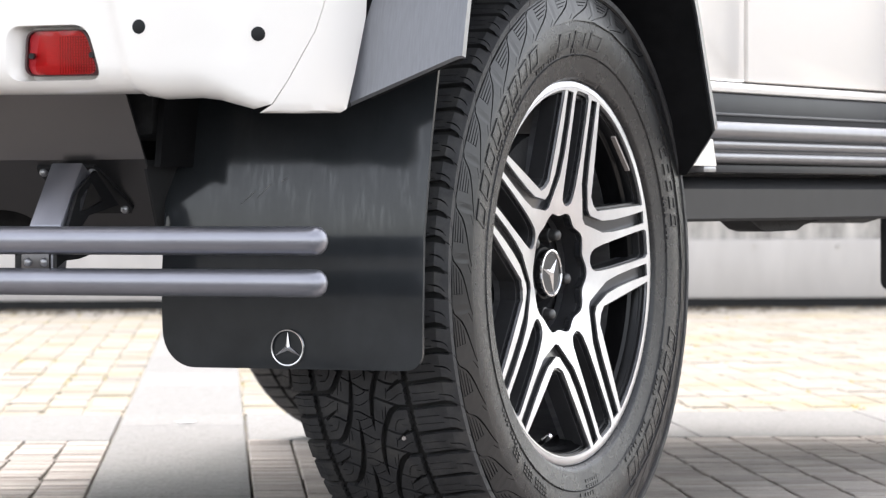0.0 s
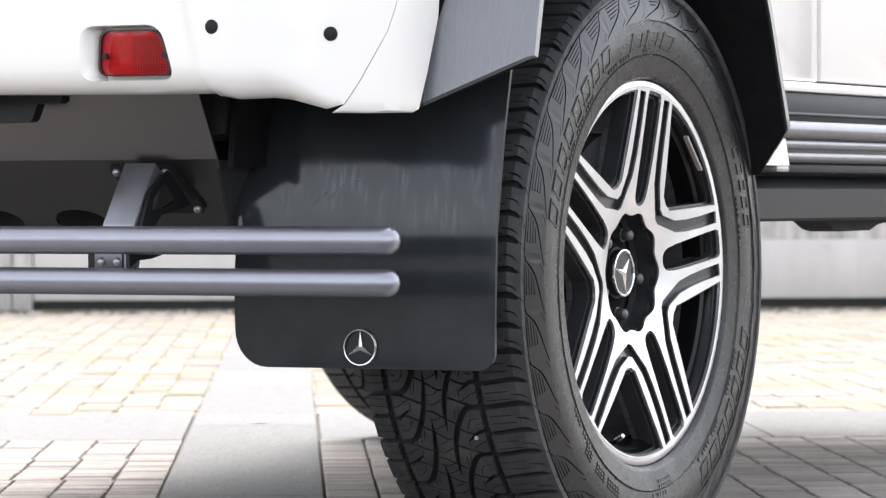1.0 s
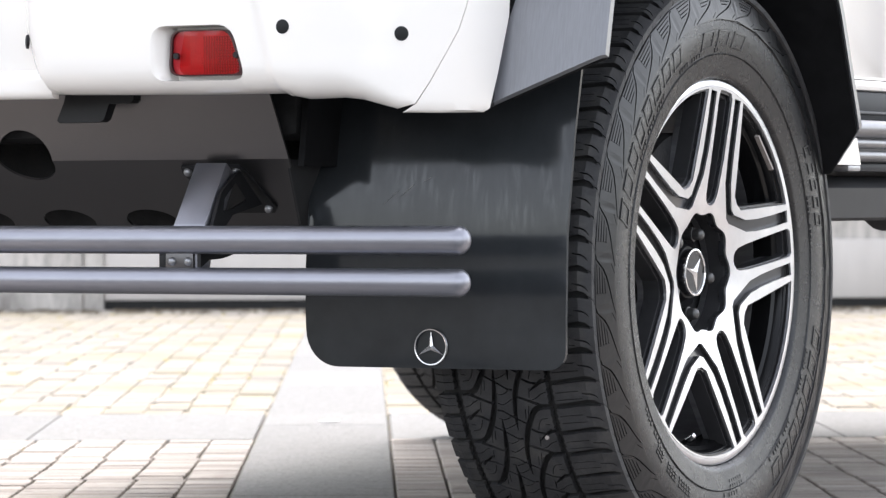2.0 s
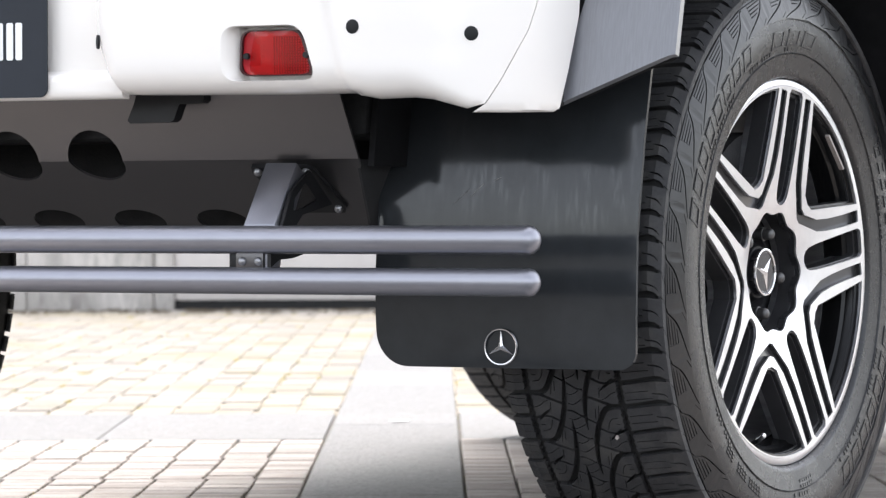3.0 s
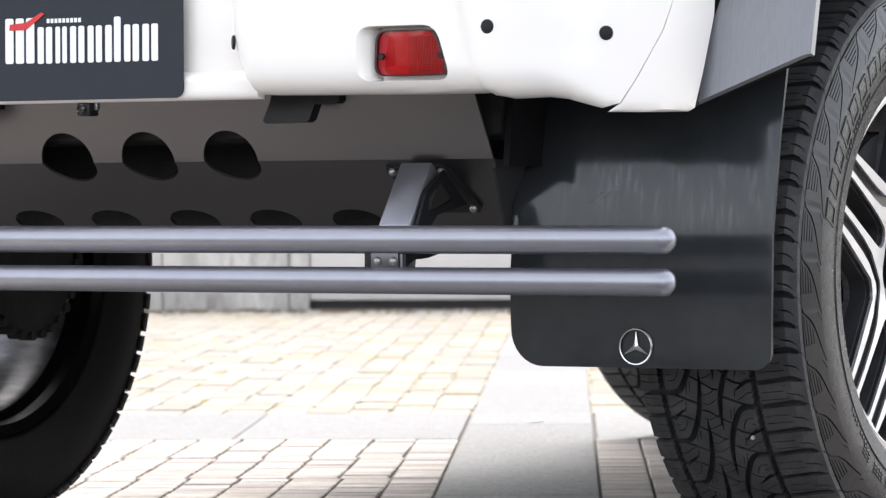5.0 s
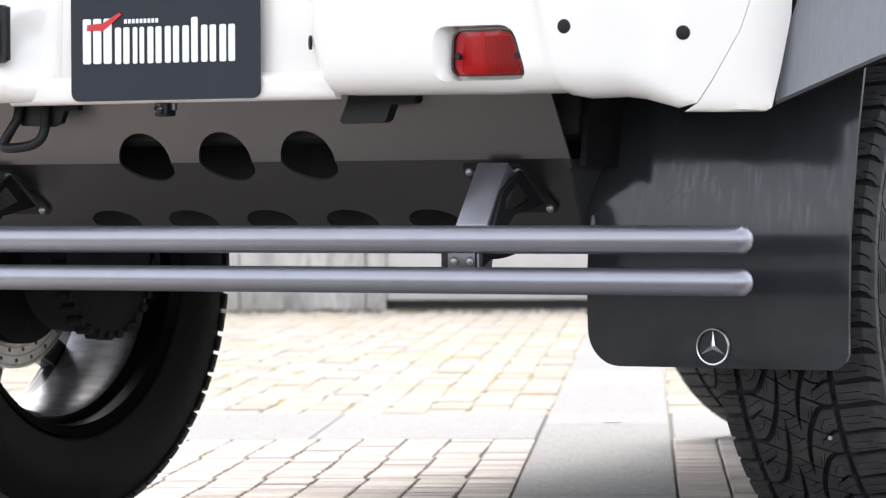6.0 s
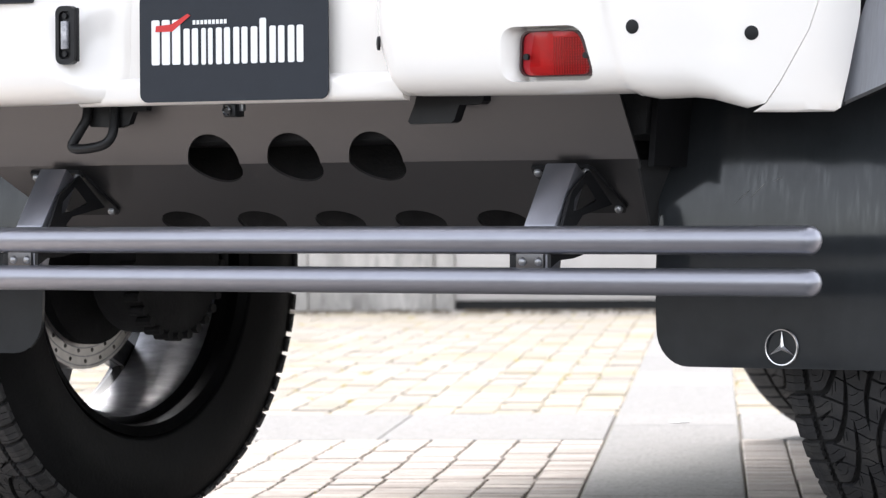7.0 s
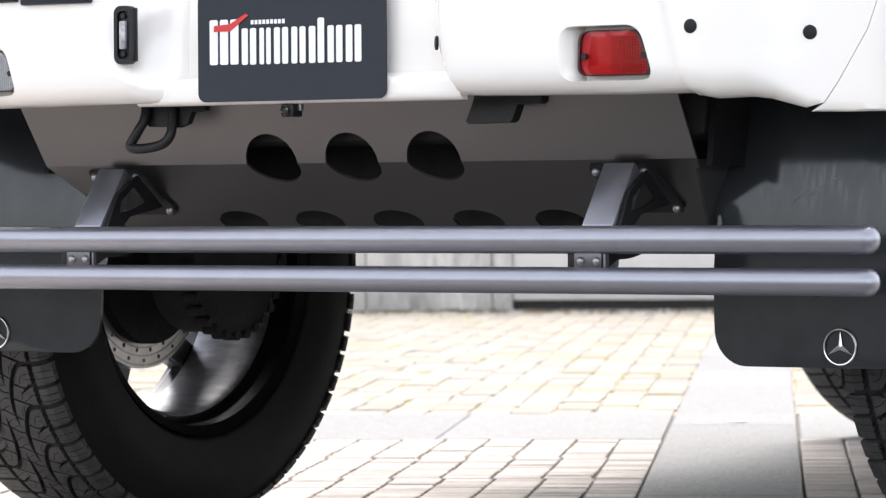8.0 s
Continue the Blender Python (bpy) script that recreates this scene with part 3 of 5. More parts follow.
def wheel_cuts():
    windows, slots, grooves = [], [], []
    rim_r = 0.2820
    for a in PAIRS:
        b = a + radians(72)
        m = a + radians(36)
        loop = []
        for k in range(9):
            f = k / 8
            t, d = 0.130 + f * (0.273 - 0.130), 0.0752 + f * (0.0617 - 0.0752)
            loop.append(polar(t, d, a))
        a0, a1 = math.atan2(*reversed(polar(0.273, 0.0617, a))), math.atan2(*reversed(polar(0.273, -0.0617, b)))
        if a1 < a0:
            a1 += 2 * math.pi
        loop += [(rim_r * math.cos(a0 + (a1 - a0) * k / 14), rim_r * math.sin(a0 + (a1 - a0) * k / 14)) for k in range(15)]
        for k in range(8, -1, -1):
            f = k / 8
            t, d = 0.130 + f * (0.273 - 0.130), 0.0752 + f * (0.0617 - 0.0752)
            loop.append(polar(t, -d, b))
        loop += [(r * math.cos(m + q), r * math.sin(m + q)) for r, q in ((0.1485, 0.052), (0.1468, 0.022), (0.1468, -0.022), (0.1485, -0.052))]
        windows.append(loop)
        side = [(0.104, 0.0), (0.1055, 0.008), (0.110, 0.0140), (0.119, 0.0180), (0.14, 0.0203), (0.18, 0.0217), (0.24, 0.0227), (0.274, 0.0229)]
        top = [(rim_r * math.cos(q), q) for q in (0.065, 0.035, 0.0, -0.035, -0.065)]
        slots.append([polar(t, d, a) for t, d in side] + [polar(rim_r * math.cos(q), rim_r * math.sin(q), a) for _, q in top] + [polar(t, -d, a) for t, d in reversed(side[1:])])
        w = 0.0096
        run = [(0.276, 0.0424), (0.225, 0.0426), (0.18, 0.0443), (0.145, 0.0483)]
        v = 0.1185
        one = [polar(t, d + w, a) for t, d in run] + [((v + 0.012) * math.cos(m + q), (v + 0.012) * math.sin(m + q)) for q in (-0.05, 0.05)] + [polar(t, -d - w, b) for t, d in reversed(run)]
        two = [polar(t, -d + w, b) for t, d in run] + [((v - 0.008) * math.cos(m + q), (v - 0.008) * math.sin(m + q)) for q in (0.05, -0.05)] + [polar(t, d - w, a) for t, d in reversed(run)]
        grooves.append(one + two)
    pocket = [((0.0915 + 0.0035 * math.cos(10 * q)) * math.cos(q), (0.0915 + 0.0035 * math.cos(10 * q)) * math.sin(q)) for q in [2 * math.pi * k / 100 for k in range(100)]]
    return windows, slots, grooves, pocket


def rim_at(y, z, depth):
    r = math.hypot(y, z)
    return (wheel_face_x(r) - depth, y, z)


def ring_points(radii, n):
    return [(r * math.cos(2 * math.pi * k / n), r * math.sin(2 * math.pi * k / n)) for r in radii for k in range(n)]


def star_mesh(r, x, lift=0.003, turn=90.0):
    """A three-pointed badge inside a ring, facing +x, as pieces."""
    out = []
    for k in range(3):
        a = radians(turn + 120 * k)
        tip = (0.9 * r * math.cos(a), 0.9 * r * math.sin(a))
        for s in (1, -1):
            e = a + s * math.pi / 3
            side = (0.155 * r * math.cos(e), 0.155 * r * math.sin(e))
            out.append(([(x + lift, 0, 0), (x, *tip), (x, *side)], [(0, 1, 2)]))
    return out


def wheel_meshes():
    windows, slots, grooves, pocket = wheel_cuts()
    edge = [(0.2850 * math.cos(q), 0.2850 * math.sin(q)) for q in [2 * math.pi * k / 120 for k in range(120)]]
    extra = ring_points([0.1, 0.115, 0.13, 0.15, 0.18, 0.21, 0.24, 0.265], 60)
    # the painted layers stand a little proud of the machined face inside every opening
    holes = [inset(loop, 0.955) for loop in windows] + [inset(loop, 0.955) for loop in slots]
    deep = [inset(loop, 0.915) for loop in windows] + [inset(loop, 0.90) for loop in slots]
    cuts = {}
    cuts["body"] = sheet("wheel", edge, [*deep, oval(0, 0, 0.0935, 0.0935, 80)], lambda y, z, d: rim_at(y, z, d + 0.010), 0.026, extra)
    cuts["back"] = sheet("spoke_back", edge, [*[inset(loop, 1.02) for loop in deep], oval(0, 0, 0.0935, 0.0935, 80)], lambda y, z, d: rim_at(y, z, d + 0.0365), 0.010, extra)
    cuts["web"] = sheet("spoke_web", edge, [*holes, *grooves, pocket], lambda y, z, d: rim_at(y, z, d + 0.0032), 0.010, extra)
    cuts["face"] = sheet("machined_face", edge, [*windows, *slots, *[inset(loop, 1.0) for loop in grooves], pocket], lambda y, z, d: rim_at(y, z, d), 0.003, extra)
    cuts["lip"] = lathe("lip", [(0.2835, 0.1190), (0.2845, 0.1258), (0.2860, 0.1270), (0.2925, 0.1274), (0.2955, 0.1256), (0.2968, 0.1205), (0.2955, 0.1150)], 144, closed=True)
    cuts["barrel"] = lathe("barrel", [(0.2855, 0.122), (0.2785, 0.1195), (0.2740, 0.110), (0.2725, 0.104), (0.2670, 0.100), (0.2655, 0.086), (0.262, 0.05), (0.258, 0.0), (0.258, -0.07), (0.266, -0.09), (0.276, -0.10), (0.279, -0.122), (0.289, -0.127), (0.2965, -0.131),
                                      (0.2965, -0.122), (0.285, -0.112), (0.283, -0.10), (0.275, -0.085), (0.268, -0.06), (0.268, 0.0), (0.272, 0.05), (0.280, 0.09), (0.290, 0.118)], 120, closed=True)
    cuts["inner"] = lathe("inner_barrel", [(0.2610, 0.070), (0.2572, 0.03), (0.2570, -0.07), (0.2622, -0.083), (0.2640, -0.0825), (0.2590, -0.069), (0.2590, 0.03), (0.2625, 0.070)], 120, closed=True)
    cuts["hub"] = lathe("hub", [(0.0, 0.0830), (0.04, 0.0820), (0.05, 0.0640), (0.085, 0.0560), (0.094, 0.0520), (0.094, 0.0300), (0.0, 0.0300)], 48)
    cuts["cap"] = lathe("centre_cap", [(0.0, 0.0925), (0.030, 0.0925), (0.0315, 0.0940), (0.0345, 0.0940), (0.036, 0.0915), (0.037, 0.0780), (0.0, 0.0780)], 48)
    cuts["cap_ring"] = lathe("ring", [(0.0325, 0.0935), (0.0342, 0.0955), (0.0362, 0.0950), (0.0372, 0.0920), (0.0342, 0.0910)], 48, closed=True)
    cuts["star"] = joined("badge", star_mesh(0.0335, 0.0928, 0.005, 46.0))
    cuts["bolt"] = lathe("bolt", [(0.0, 0.0945), (0.0050, 0.0940), (0.0080, 0.0915), (0.0090, 0.0880), (0.0090, 0.0785), (0.0112, 0.0780), (0.0112, 0.0740), (0.0095, 0.0735), (0.0095, 0.0540), (0.0, 0.0540)], 20)
    cuts["tyre"] = tyre_mesh()
    cuts["tread"] = joined("tread", [tread_mesh()])
    cuts["band"], cuts["marks"] = joined("buttress_relief", [buttress_meshes()]), joined("lettering_band", sidewall_marks())
    cuts["weight"] = mesh("balance_weight", *prism([(radians(37), -0.012), (radians(53), -0.012), (radians(53), 0.012), (radians(37), 0.012)], lambda a, u, d: (0.1225 + u * 0.3, (0.2735 - d) * math.cos(a), (0.2665 - d) * math.sin(a)), 0.0, 0.004))
    return cuts


CUT = wheel_meshes()


def wheel(matrix, parent, label):
    w = obj("wheel", CUT["body"], SPOKE_GREY, parent, label, matrix)
    obj("spoke_web", CUT["web"], WHEEL_DARK, w, angle=30)
    obj("machined_face", CUT["face"], ALU, w, "machined silver spoke faces", angle=30)
    obj("lip", CUT["lip"], ALU, w, "machined silver rim lip")
    obj("barrel", CUT["barrel"], BARREL, w, "dark grey rim barrel")
    obj("inner_barrel", CUT["inner"], BARE, w, "scuffed bare inner barrel")
    obj("spoke_back", CUT["back"], BARE, w, "scuffed bare alloy backs of the spokes", angle=30)
    obj("hub", CUT["hub"], SATIN, w)
    obj("centre_cap", CUT["cap"], GLOSS, w, "black centre cap")
    obj("ring", CUT["cap_ring"], CHROME, w)
    obj("badge", CUT["star"], CHROME, w, "chrome three-pointed badge", smooth=False)
    for k in range(5):
        a = radians(-9 + 72 * k)
        obj("bolt", CUT["bolt"], BOLT_GREY, w, "dull grey wheel bolt", Matrix.Translation((0, 0.065 * math.cos(a), 0.065 * math.sin(a))))
    seat = Matrix.Rotation(radians(1.16), 4, "Z")
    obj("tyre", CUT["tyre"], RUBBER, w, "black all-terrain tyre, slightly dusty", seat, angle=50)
    obj("tread", CUT["tread"], TREAD, w, "blocky black tread", seat, smooth=False)
    tagged(obj("buttress_relief", CUT["band"], RUBBER_SMOOTH, w, matrix=seat, smooth=False), kind="stuff")
    tagged(obj("lettering_band", CUT["marks"], RUBBER_MARK, w, matrix=seat, smooth=False), kind="stuff")
    obj("balance_weight", CUT["weight"], TAPE, w)
    valve = obj("valve", tube("valve", [(0.078, -0.030, -0.266), (0.088, -0.033, -0.262), (0.098, -0.0355, -0.2555)], 0.0042, 12), BLACK, w)
    obj("valve_cap", tube("valve_cap", [(0.098, -0.0355, -0.2555), (0.104, -0.0368, -0.2515), (0.108, -0.0375, -0.249)], 0.0048, 12), CHROME, valve, "bright valve cap")
    return w


TURN_FRONT = -10.0
WHEEL_LABEL = "five twin-spoke black and silver wheel with all-terrain tyre"
TOE = -1.96
wheel(pose(TRACK, 0, HUB_Z, 0, 0, TOE), car, WHEEL_LABEL)
wheel(pose(-TRACK, 0, HUB_Z, 56, 0, 180 + TOE), car, WHEEL_LABEL)
wheel(pose(FRONT, BASE, HUB_Z, 31, 0, TURN_FRONT), car, WHEEL_LABEL)
wheel(pose(-FRONT, BASE, HUB_Z, 47, 0, 180 + TURN_FRONT), car, WHEEL_LABEL)


# ---- rear bumper ----
def bend(s):
    """The bumper's outer line in plan, by its length from the middle end to the wheel arch."""
    run = [(0.25, -0.765), (0.285, -0.805), (0.70, -0.805)]
    l0 = math.hypot(0.035, 0.04)
    if s < l0:
        f = s / l0
        return Vector((0.25 + 0.035 * f, -0.765 - 0.04 * f, 0)), Vector((-0.75, -0.66, 0))
    if s < l0 + 0.415:
        return Vector((0.285 + s - l0, -0.805, 0)), Vector((0, -1, 0))
    f = CURVE_T(s - l0 - 0.415)
    p0, p1, p2 = Vector(run[2]), Vector((0.90, -0.805)), Vector((0.935, -0.57))
    p = (1 - f) ** 2 * p0 + 2 * f * (1 - f) * p1 + f * f * p2
    d = (2 * (1 - f) * (p1 - p0) + 2 * f * (p2 - p1)).normalized()
    return Vector((p.x, p.y, 0)), Vector((d.y, -d.x, 0))


def CURVE_T(length):
    p0, p1, p2 = Vector((0.70, -0.805)), Vector((0.90, -0.805)), Vector((0.935, -0.57))
    last, run = p0, 0.0
    for k in range(1, 61):
        f = k / 60
        p = (1 - f) ** 2 * p0 + 2 * f * (1 - f) * p1 + f * f * p2
        step = (p - last).length
        if run + step >= length:
            return (k - 1 + (length - run) / step) / 60
        run, last = run + step, p
    return 1.0


def lower_edge(s):
    pts = [(0.0, 0.724), (0.36, 0.7205), (0.455, 0.7205), (0.47, 0.7165), (0.50, 0.712), (0.56, 0.7135), (0.59, 0.7105), (0.64, 0.6975), (0.66, 0.695), (0.9, 0.695)]
    for (a, x), (b, y) in zip(pts, pts[1:]):
        if s <= b:
            f = (s - a) / (b - a)
            return x + (y - x) * f
    return pts[-1][1]


def swell(s, z):
    """The corner stands a little proud of the lamp's stretch, beyond a soft slanting crease."""
    f = min(1.0, max(0.0, (s - 0.450 + 0.25 * (z - 0.724)) / 0.016))
    return 0.005 * f * f * (3 - 2 * f)


def skin(s, z, d, edge=lower_edge, soft=0.04):
    p, nrm = bend(s)
    # the inner end leans outwards towards its foot
    p = p + Vector((max(0.0, 1 - s / 0.16) * 0.34 * min(0.09, max(0.0, 0.815 - z)), 0, 0))
    h = max(0.0, z - edge(s))
    soft = soft + (min(soft, 0.012) - soft) * min(1.0, max(0.0, (s - 0.55) / 0.09))
    tuck = soft - math.sqrt(max(0.0, soft * soft - (soft - min(h, soft)) ** 2))
    # faint crown, so that the panel is not dead flat
    crown_in = 0.05 * max(0.0, z - 0.86) ** 2
    q = p - nrm * (tuck + crown_in + d - swell(s, z))
    return (q.x, q.y, z)


SEAM = [(0.640, 0.6975), (0.661, 0.704), (0.683, 0.735), (0.706, 0.771), (0.730, 0.807), (0.745, 0.842), (0.757, 0.90), (0.765, 0.97)]
TOP = 0.97
POCKET_CORNERS = [(0.256, 0.7395), (0.4120, 0.7395), (0.3870, 0.8175), (0.2565, 0.8175)]


def round_corners(pts, r, n=5):
    out = []
    for i, p in enumerate(pts):
        p, a, b = Vector(p), Vector(pts[i - 1]), Vector(pts[(i + 1) % len(pts)])
        q0, q1 = p + (a - p).normalized() * r, p + (b - p).normalized() * r
        out += [tuple((1 - k / n) ** 2 * q0 + 2 * (k / n) * (1 - k / n) * p + (k / n) ** 2 * q1) for k in range(n + 1)]
    return out


POCKET = round_corners(POCKET_CORNERS, 0.024, 7)


def skin_left(s, z, d):
    """The far bumper end slopes gently down to the middle panel."""
    if s > 0.2:
        return skin(s, z, d)
    x = 0.2318 + s if s > 0.05 else 0.20 + 0.0818 * s / 0.05
    edge = 0.272 + 0.6 * (z - 0.72)
    f = min(1.0, max(0.0, (edge - x) / 0.07))
    q = Vector(skin(0.15, z, d))
    return (x, q.y + 0.046 * f * f * (3 - 2 * f), z)


FLIP = 0.6864


def flipped(loop):
    return [(FLIP - s, z) for s, z in reversed(loop)]


def bumper_mesh(hole=None, place=None):
    low = [(s, lower_edge(s)) for s in [0.0, 0.05, 0.1, 0.2, 0.3, 0.36, 0.42, 0.455, 0.47, 0.485, 0.5, 0.53, 0.56, 0.59, 0.615]]
    outer = low + [(s - 0.0009, z) for s, z in SEAM] + [(0.0, TOP)]
    extra = grid(0.0, 0.78, 0.69, 0.76, 0.0075) + grid(0.0, 0.40, 0.76, 0.97, 0.02) + grid(0.40, 0.48, 0.725, 0.97, 0.006) + grid(0.49, 0.78, 0.76, 0.97, 0.02)
    return sheet("bumper", outer, [hole or POCKET], place or skin, 0.004, extra)


def cap_mesh():
    right = [(0.780, 0.6935), (0.790, 0.699), (0.808, 0.75), (0.834, 0.83), (0.846, 0.87), (0.846, TOP)]
    outer = [(s + 0.0007, z) for s, z in SEAM[1:]][::-1] + [(0.645, 0.692), (0.70, 0.692)] + right
    return sheet("bumper_cap", outer, [], lambda s, z, d: skin(s, z, d, lambda q: 0.69, 0.012), 0.004, grid(0.64, 0.84, 0.69, 0.97, 0.012))


def pocket_mesh():
    """Walls and floor of the lamp recess."""
    floor = [(min(max(s, 0.280), 0.404) if s < 0.3 else s, z) for s, z in inset(POCKET, 0.955, (0.004, 0.0))]
    n = len(POCKET)
    verts, faces = [], []
    for f, depth in ((0.0, 0.0003), (0.12, 0.0014), (0.28, 0.0052), (0.5, 0.012), (0.78, 0.023), (1.0, 0.034)):
        verts += [skin(s + (u - s) * f, z + (v - z) * f, depth) for (s, z), (u, v) in zip(POCKET, floor)]
    for k in range(5):
        faces += [(n * k + i, n * k + (i + 1) % n, n * (k + 1) + (i + 1) % n, n * (k + 1) + i) for i in range(n)]
    faces.append(tuple(range(5 * n, 6 * n)))
    return mesh("recess", verts, faces)


LAMP = round_corners([(0.2785, 0.7475), (0.4000, 0.7475), (0.3770, 0.8110), (0.2815, 0.8110)], 0.016)


def lens_mesh():
    loop = inset(LAMP, 0.985)
    step = grid(0.28, 0.405, 0.745, 0.812, 0.006)
    return sheet("lens", loop, [], lambda s, z, d: skin(s, z, 0.012 + d + 0.03 * ((s - 0.34) / 0.12) ** 2 + 0.0), 0.006, step)


def lens_ribs():
    """Fine ribs moulded on the inside of the lens."""
    out = []
    for k in range(15):
        s = 0.333 + k * 0.0042
        hi = 0.802 - max(0.0, s - 0.372) * 2.2
        out.append(prism([(s, 0.751), (s + 0.0014, 0.751), (s + 0.0014, hi), (s, hi)], lambda a, z, d: skin(a, z, 0.0197 + d), 0.0, 0.0007))
    for k in range(13):
        z = 0.7535 + k * 0.0039
        hi = 0.394 - max(0.0, z - 0.752) * 0.36
        out.append(prism([(0.350, z), (hi, z), (hi, z + 0.0011), (0.350, z + 0.0011)], lambda a, q, d: skin(a, q, 0.0199 + d), 0.0, 0.0005))
    return out


bumper_left_me = mirror(bumper_mesh(flipped(POCKET), skin_left), "bumper_left")
bumper_me, cap_me, pocket_me, lens_me = bumper_mesh(), cap_mesh(), pocket_mesh(), lens_mesh()
house_me = sheet("housing", inset(LAMP, 1.0), [], lambda s, z, d: skin(s, z, 0.021 + d), 0.01)
bezel_me = sheet("bezel", inset(LAMP, 1.02), [inset(LAMP, 0.96)], lambda s, z, d: skin(s, z, 0.0145 + d), 0.016)
rib_me = joined("lens_ribs", lens_ribs())
screw_me = mesh("screw", *prism(oval(0, 0, 0.0045, 0.0045, 12), lambda u, v, d: (u, d, v), 0.0, 0.006))


def bumper_side(side):
    def pick(me, name):
        return me if side > 0 else mirror(me, name)
    def shifted(me, name):
        if side > 0:
            return me
        m = me.copy()
        m.materials.clear()
        m.transform(Matrix.Translation((-1.15, 0, 0)))
        return m
    b = obj("bumper", bumper_me if side > 0 else bumper_left_me, WHITE, car, "glossy white bumper", angle=60)
    obj("bumper_cap", pick(cap_me, "cap_left"), WHITE, b, angle=40)
    obj("recess", shifted(pocket_me, "recess_left"), WHITE, b, angle=60)
    lens = obj("fog_lamp" if side > 0 else "reversing_lamp", shifted(lens_me, "lens_left"), RED_LENS if side > 0 else CLEAR_LENS, car,
               "red rear fog lamp" if side > 0 else "clear reversing lamp")
    obj("housing", shifted(house_me, "housing_left"), REFLECTOR, lens)
    obj("bezel", shifted(bezel_me, "bezel_left"), LAMP_TRIM, lens, "dark lamp rim")
    obj("lens_ribs", shifted(rib_me, "ribs_left"), RED_LENS if side > 0 else CLEAR_LENS, lens, smooth=False)
    for s in (0.2905, 0.3885):
        p = Vector(skin(s, 0.775, 0.011))
        obj("screw", screw_me, BLACK, lens, matrix=Matrix.Translation((p.x - (1.15 if side < 0 else 0), p.y, p.z)))
    for s, z in ((0.474, 0.812), (0.641, 0.801)):
        p, nrm = bend(s)
        nrm.x *= side
        p += bend(s)[1] * swell(s, z)
        m = Matrix.Translation((side * p.x, p.y, z)) @ nrm.to_track_quat("X", "Z").to_matrix().to_4x4()
        t = obj("parking_sensor", SENSOR_ME, SENSOR, b, "dark grey parking sensor", m)
    return b


SENSOR_ME = lathe("parking_sensor", [(0.0, 0.0012), (0.0078, 0.0010), (0.0101, 0.0004), (0.0105, -0.003), (0.0, -0.004)], 28)
bumper_side(1)
bumper_side(-1)
# unseen black sheets added behind the bumper to darken its reflection in the flap
for s0, s1, z0, edge, soft in ((0.418, 0.600, 0.7265, lower_edge, 0.04), (0.672, 0.812, 0.702, lambda q: 0.69, 0.012)):
    me = sheet("bumper_lining", [(s0, z0), (s1, z0), (s1, 0.86), (s0, 0.86)], [], lambda s, z, d: skin(s, z, 0.010 + d, edge, soft), 0.004, grid(s0, s1, z0, 0.86, 0.008))
    obj("bumper_lining", me, UNDER, car)
    obj("bumper_lining", mirror(me, "bumper_lining_left"), UNDER, car)
# inward-facing sensor of the raised bumper end
obj("parking_sensor", SENSOR_ME, SENSOR, car, "dark grey parking sensor", Matrix.Translation((0.268, -0.789, 0.801)) @ Vector((-0.75, -0.66, 0)).to_track_quat("X", "Z").to_matrix().to_4x4())


def middle_skin(x, z, d):
    h = max(0.0, z - 0.7185)
    tuck = 0.012 - math.sqrt(max(0.0, 0.012 ** 2 - (0.012 - min(h, 0.012)) ** 2))
    ledge = 0.012 if z < 0.752 else (0.012 * max(0.0, 1 - (z - 0.752) / 0.008))
    return (x, -0.758 + tuck - ledge + d, z)


middle = sheet("tailgate_panel", [(-0.30, 0.7185), (0.30, 0.7185), (0.30, TOP), (-0.30, TOP)], [], middle_skin, 0.004, grid(-0.3, 0.3, 0.7186, 0.775, 0.004) + grid(-0.3, 0.3, 0.78, 0.97, 0.05))
obj("tailgate_panel", middle, WHITE, car, "white panel between the bumper ends", angle=40)

# ---- plate with plain bars where the print stands ----
plate = obj("number_plate", sheet("number_plate", rounded(-0.174, 0.723, 0.171, 0.888, 0.014), [], lambda x, z, d: (x, -0.7755 + d, z), 0.003), PLATE, car, "dark slate plate with white print bars")
x = -0.153
for w in (0.060, 0.033, 0.027, 0.032, 0.032, 0.034, 0.033, 0.034):
    tall = 0.068 if w > 0.05 else 0.055
    z1 = 0.847 if w > 0.05 else 0.833
    if abs(x - (-0.153 + 0.060 + 0.033 + 0.027 + 0.032 + 0.032)) < 0.012:
        z1, tall = 0.845, 0.067
    stems = 3 if w > 0.05 else 2
    for j in range(stems):
        x0, x1 = x + 0.002 + j * (w - 0.002) / stems, x + 0.002 + (j + 1) * (w - 0.002) / stems - 0.0042
        top_z = z1 - 0.012 if z1 > 0.84 and j == 0 and stems == 2 else z1
        obj("print_bar", mesh("print_bar", *prism(rounded(x0, z1 - tall, x1, top_z, 0.003, 3), lambda u, v, d: (u, -0.7757 + d, v), 0.0, -0.0008)), INK_WHITE, plate, "white print bar", smooth=False)
    x += w
obj("print_bar", mesh("print_bar", *prism([(-0.143, 0.829), (-0.112, 0.829), (-0.078, 0.852), (-0.083, 0.855), (-0.113, 0.840), (-0.142, 0.838)], lambda u, v, d: (u, -0.7767 + d, v), 0.0, -0.0006)), INK_RED, plate, "red print bar", smooth=False)
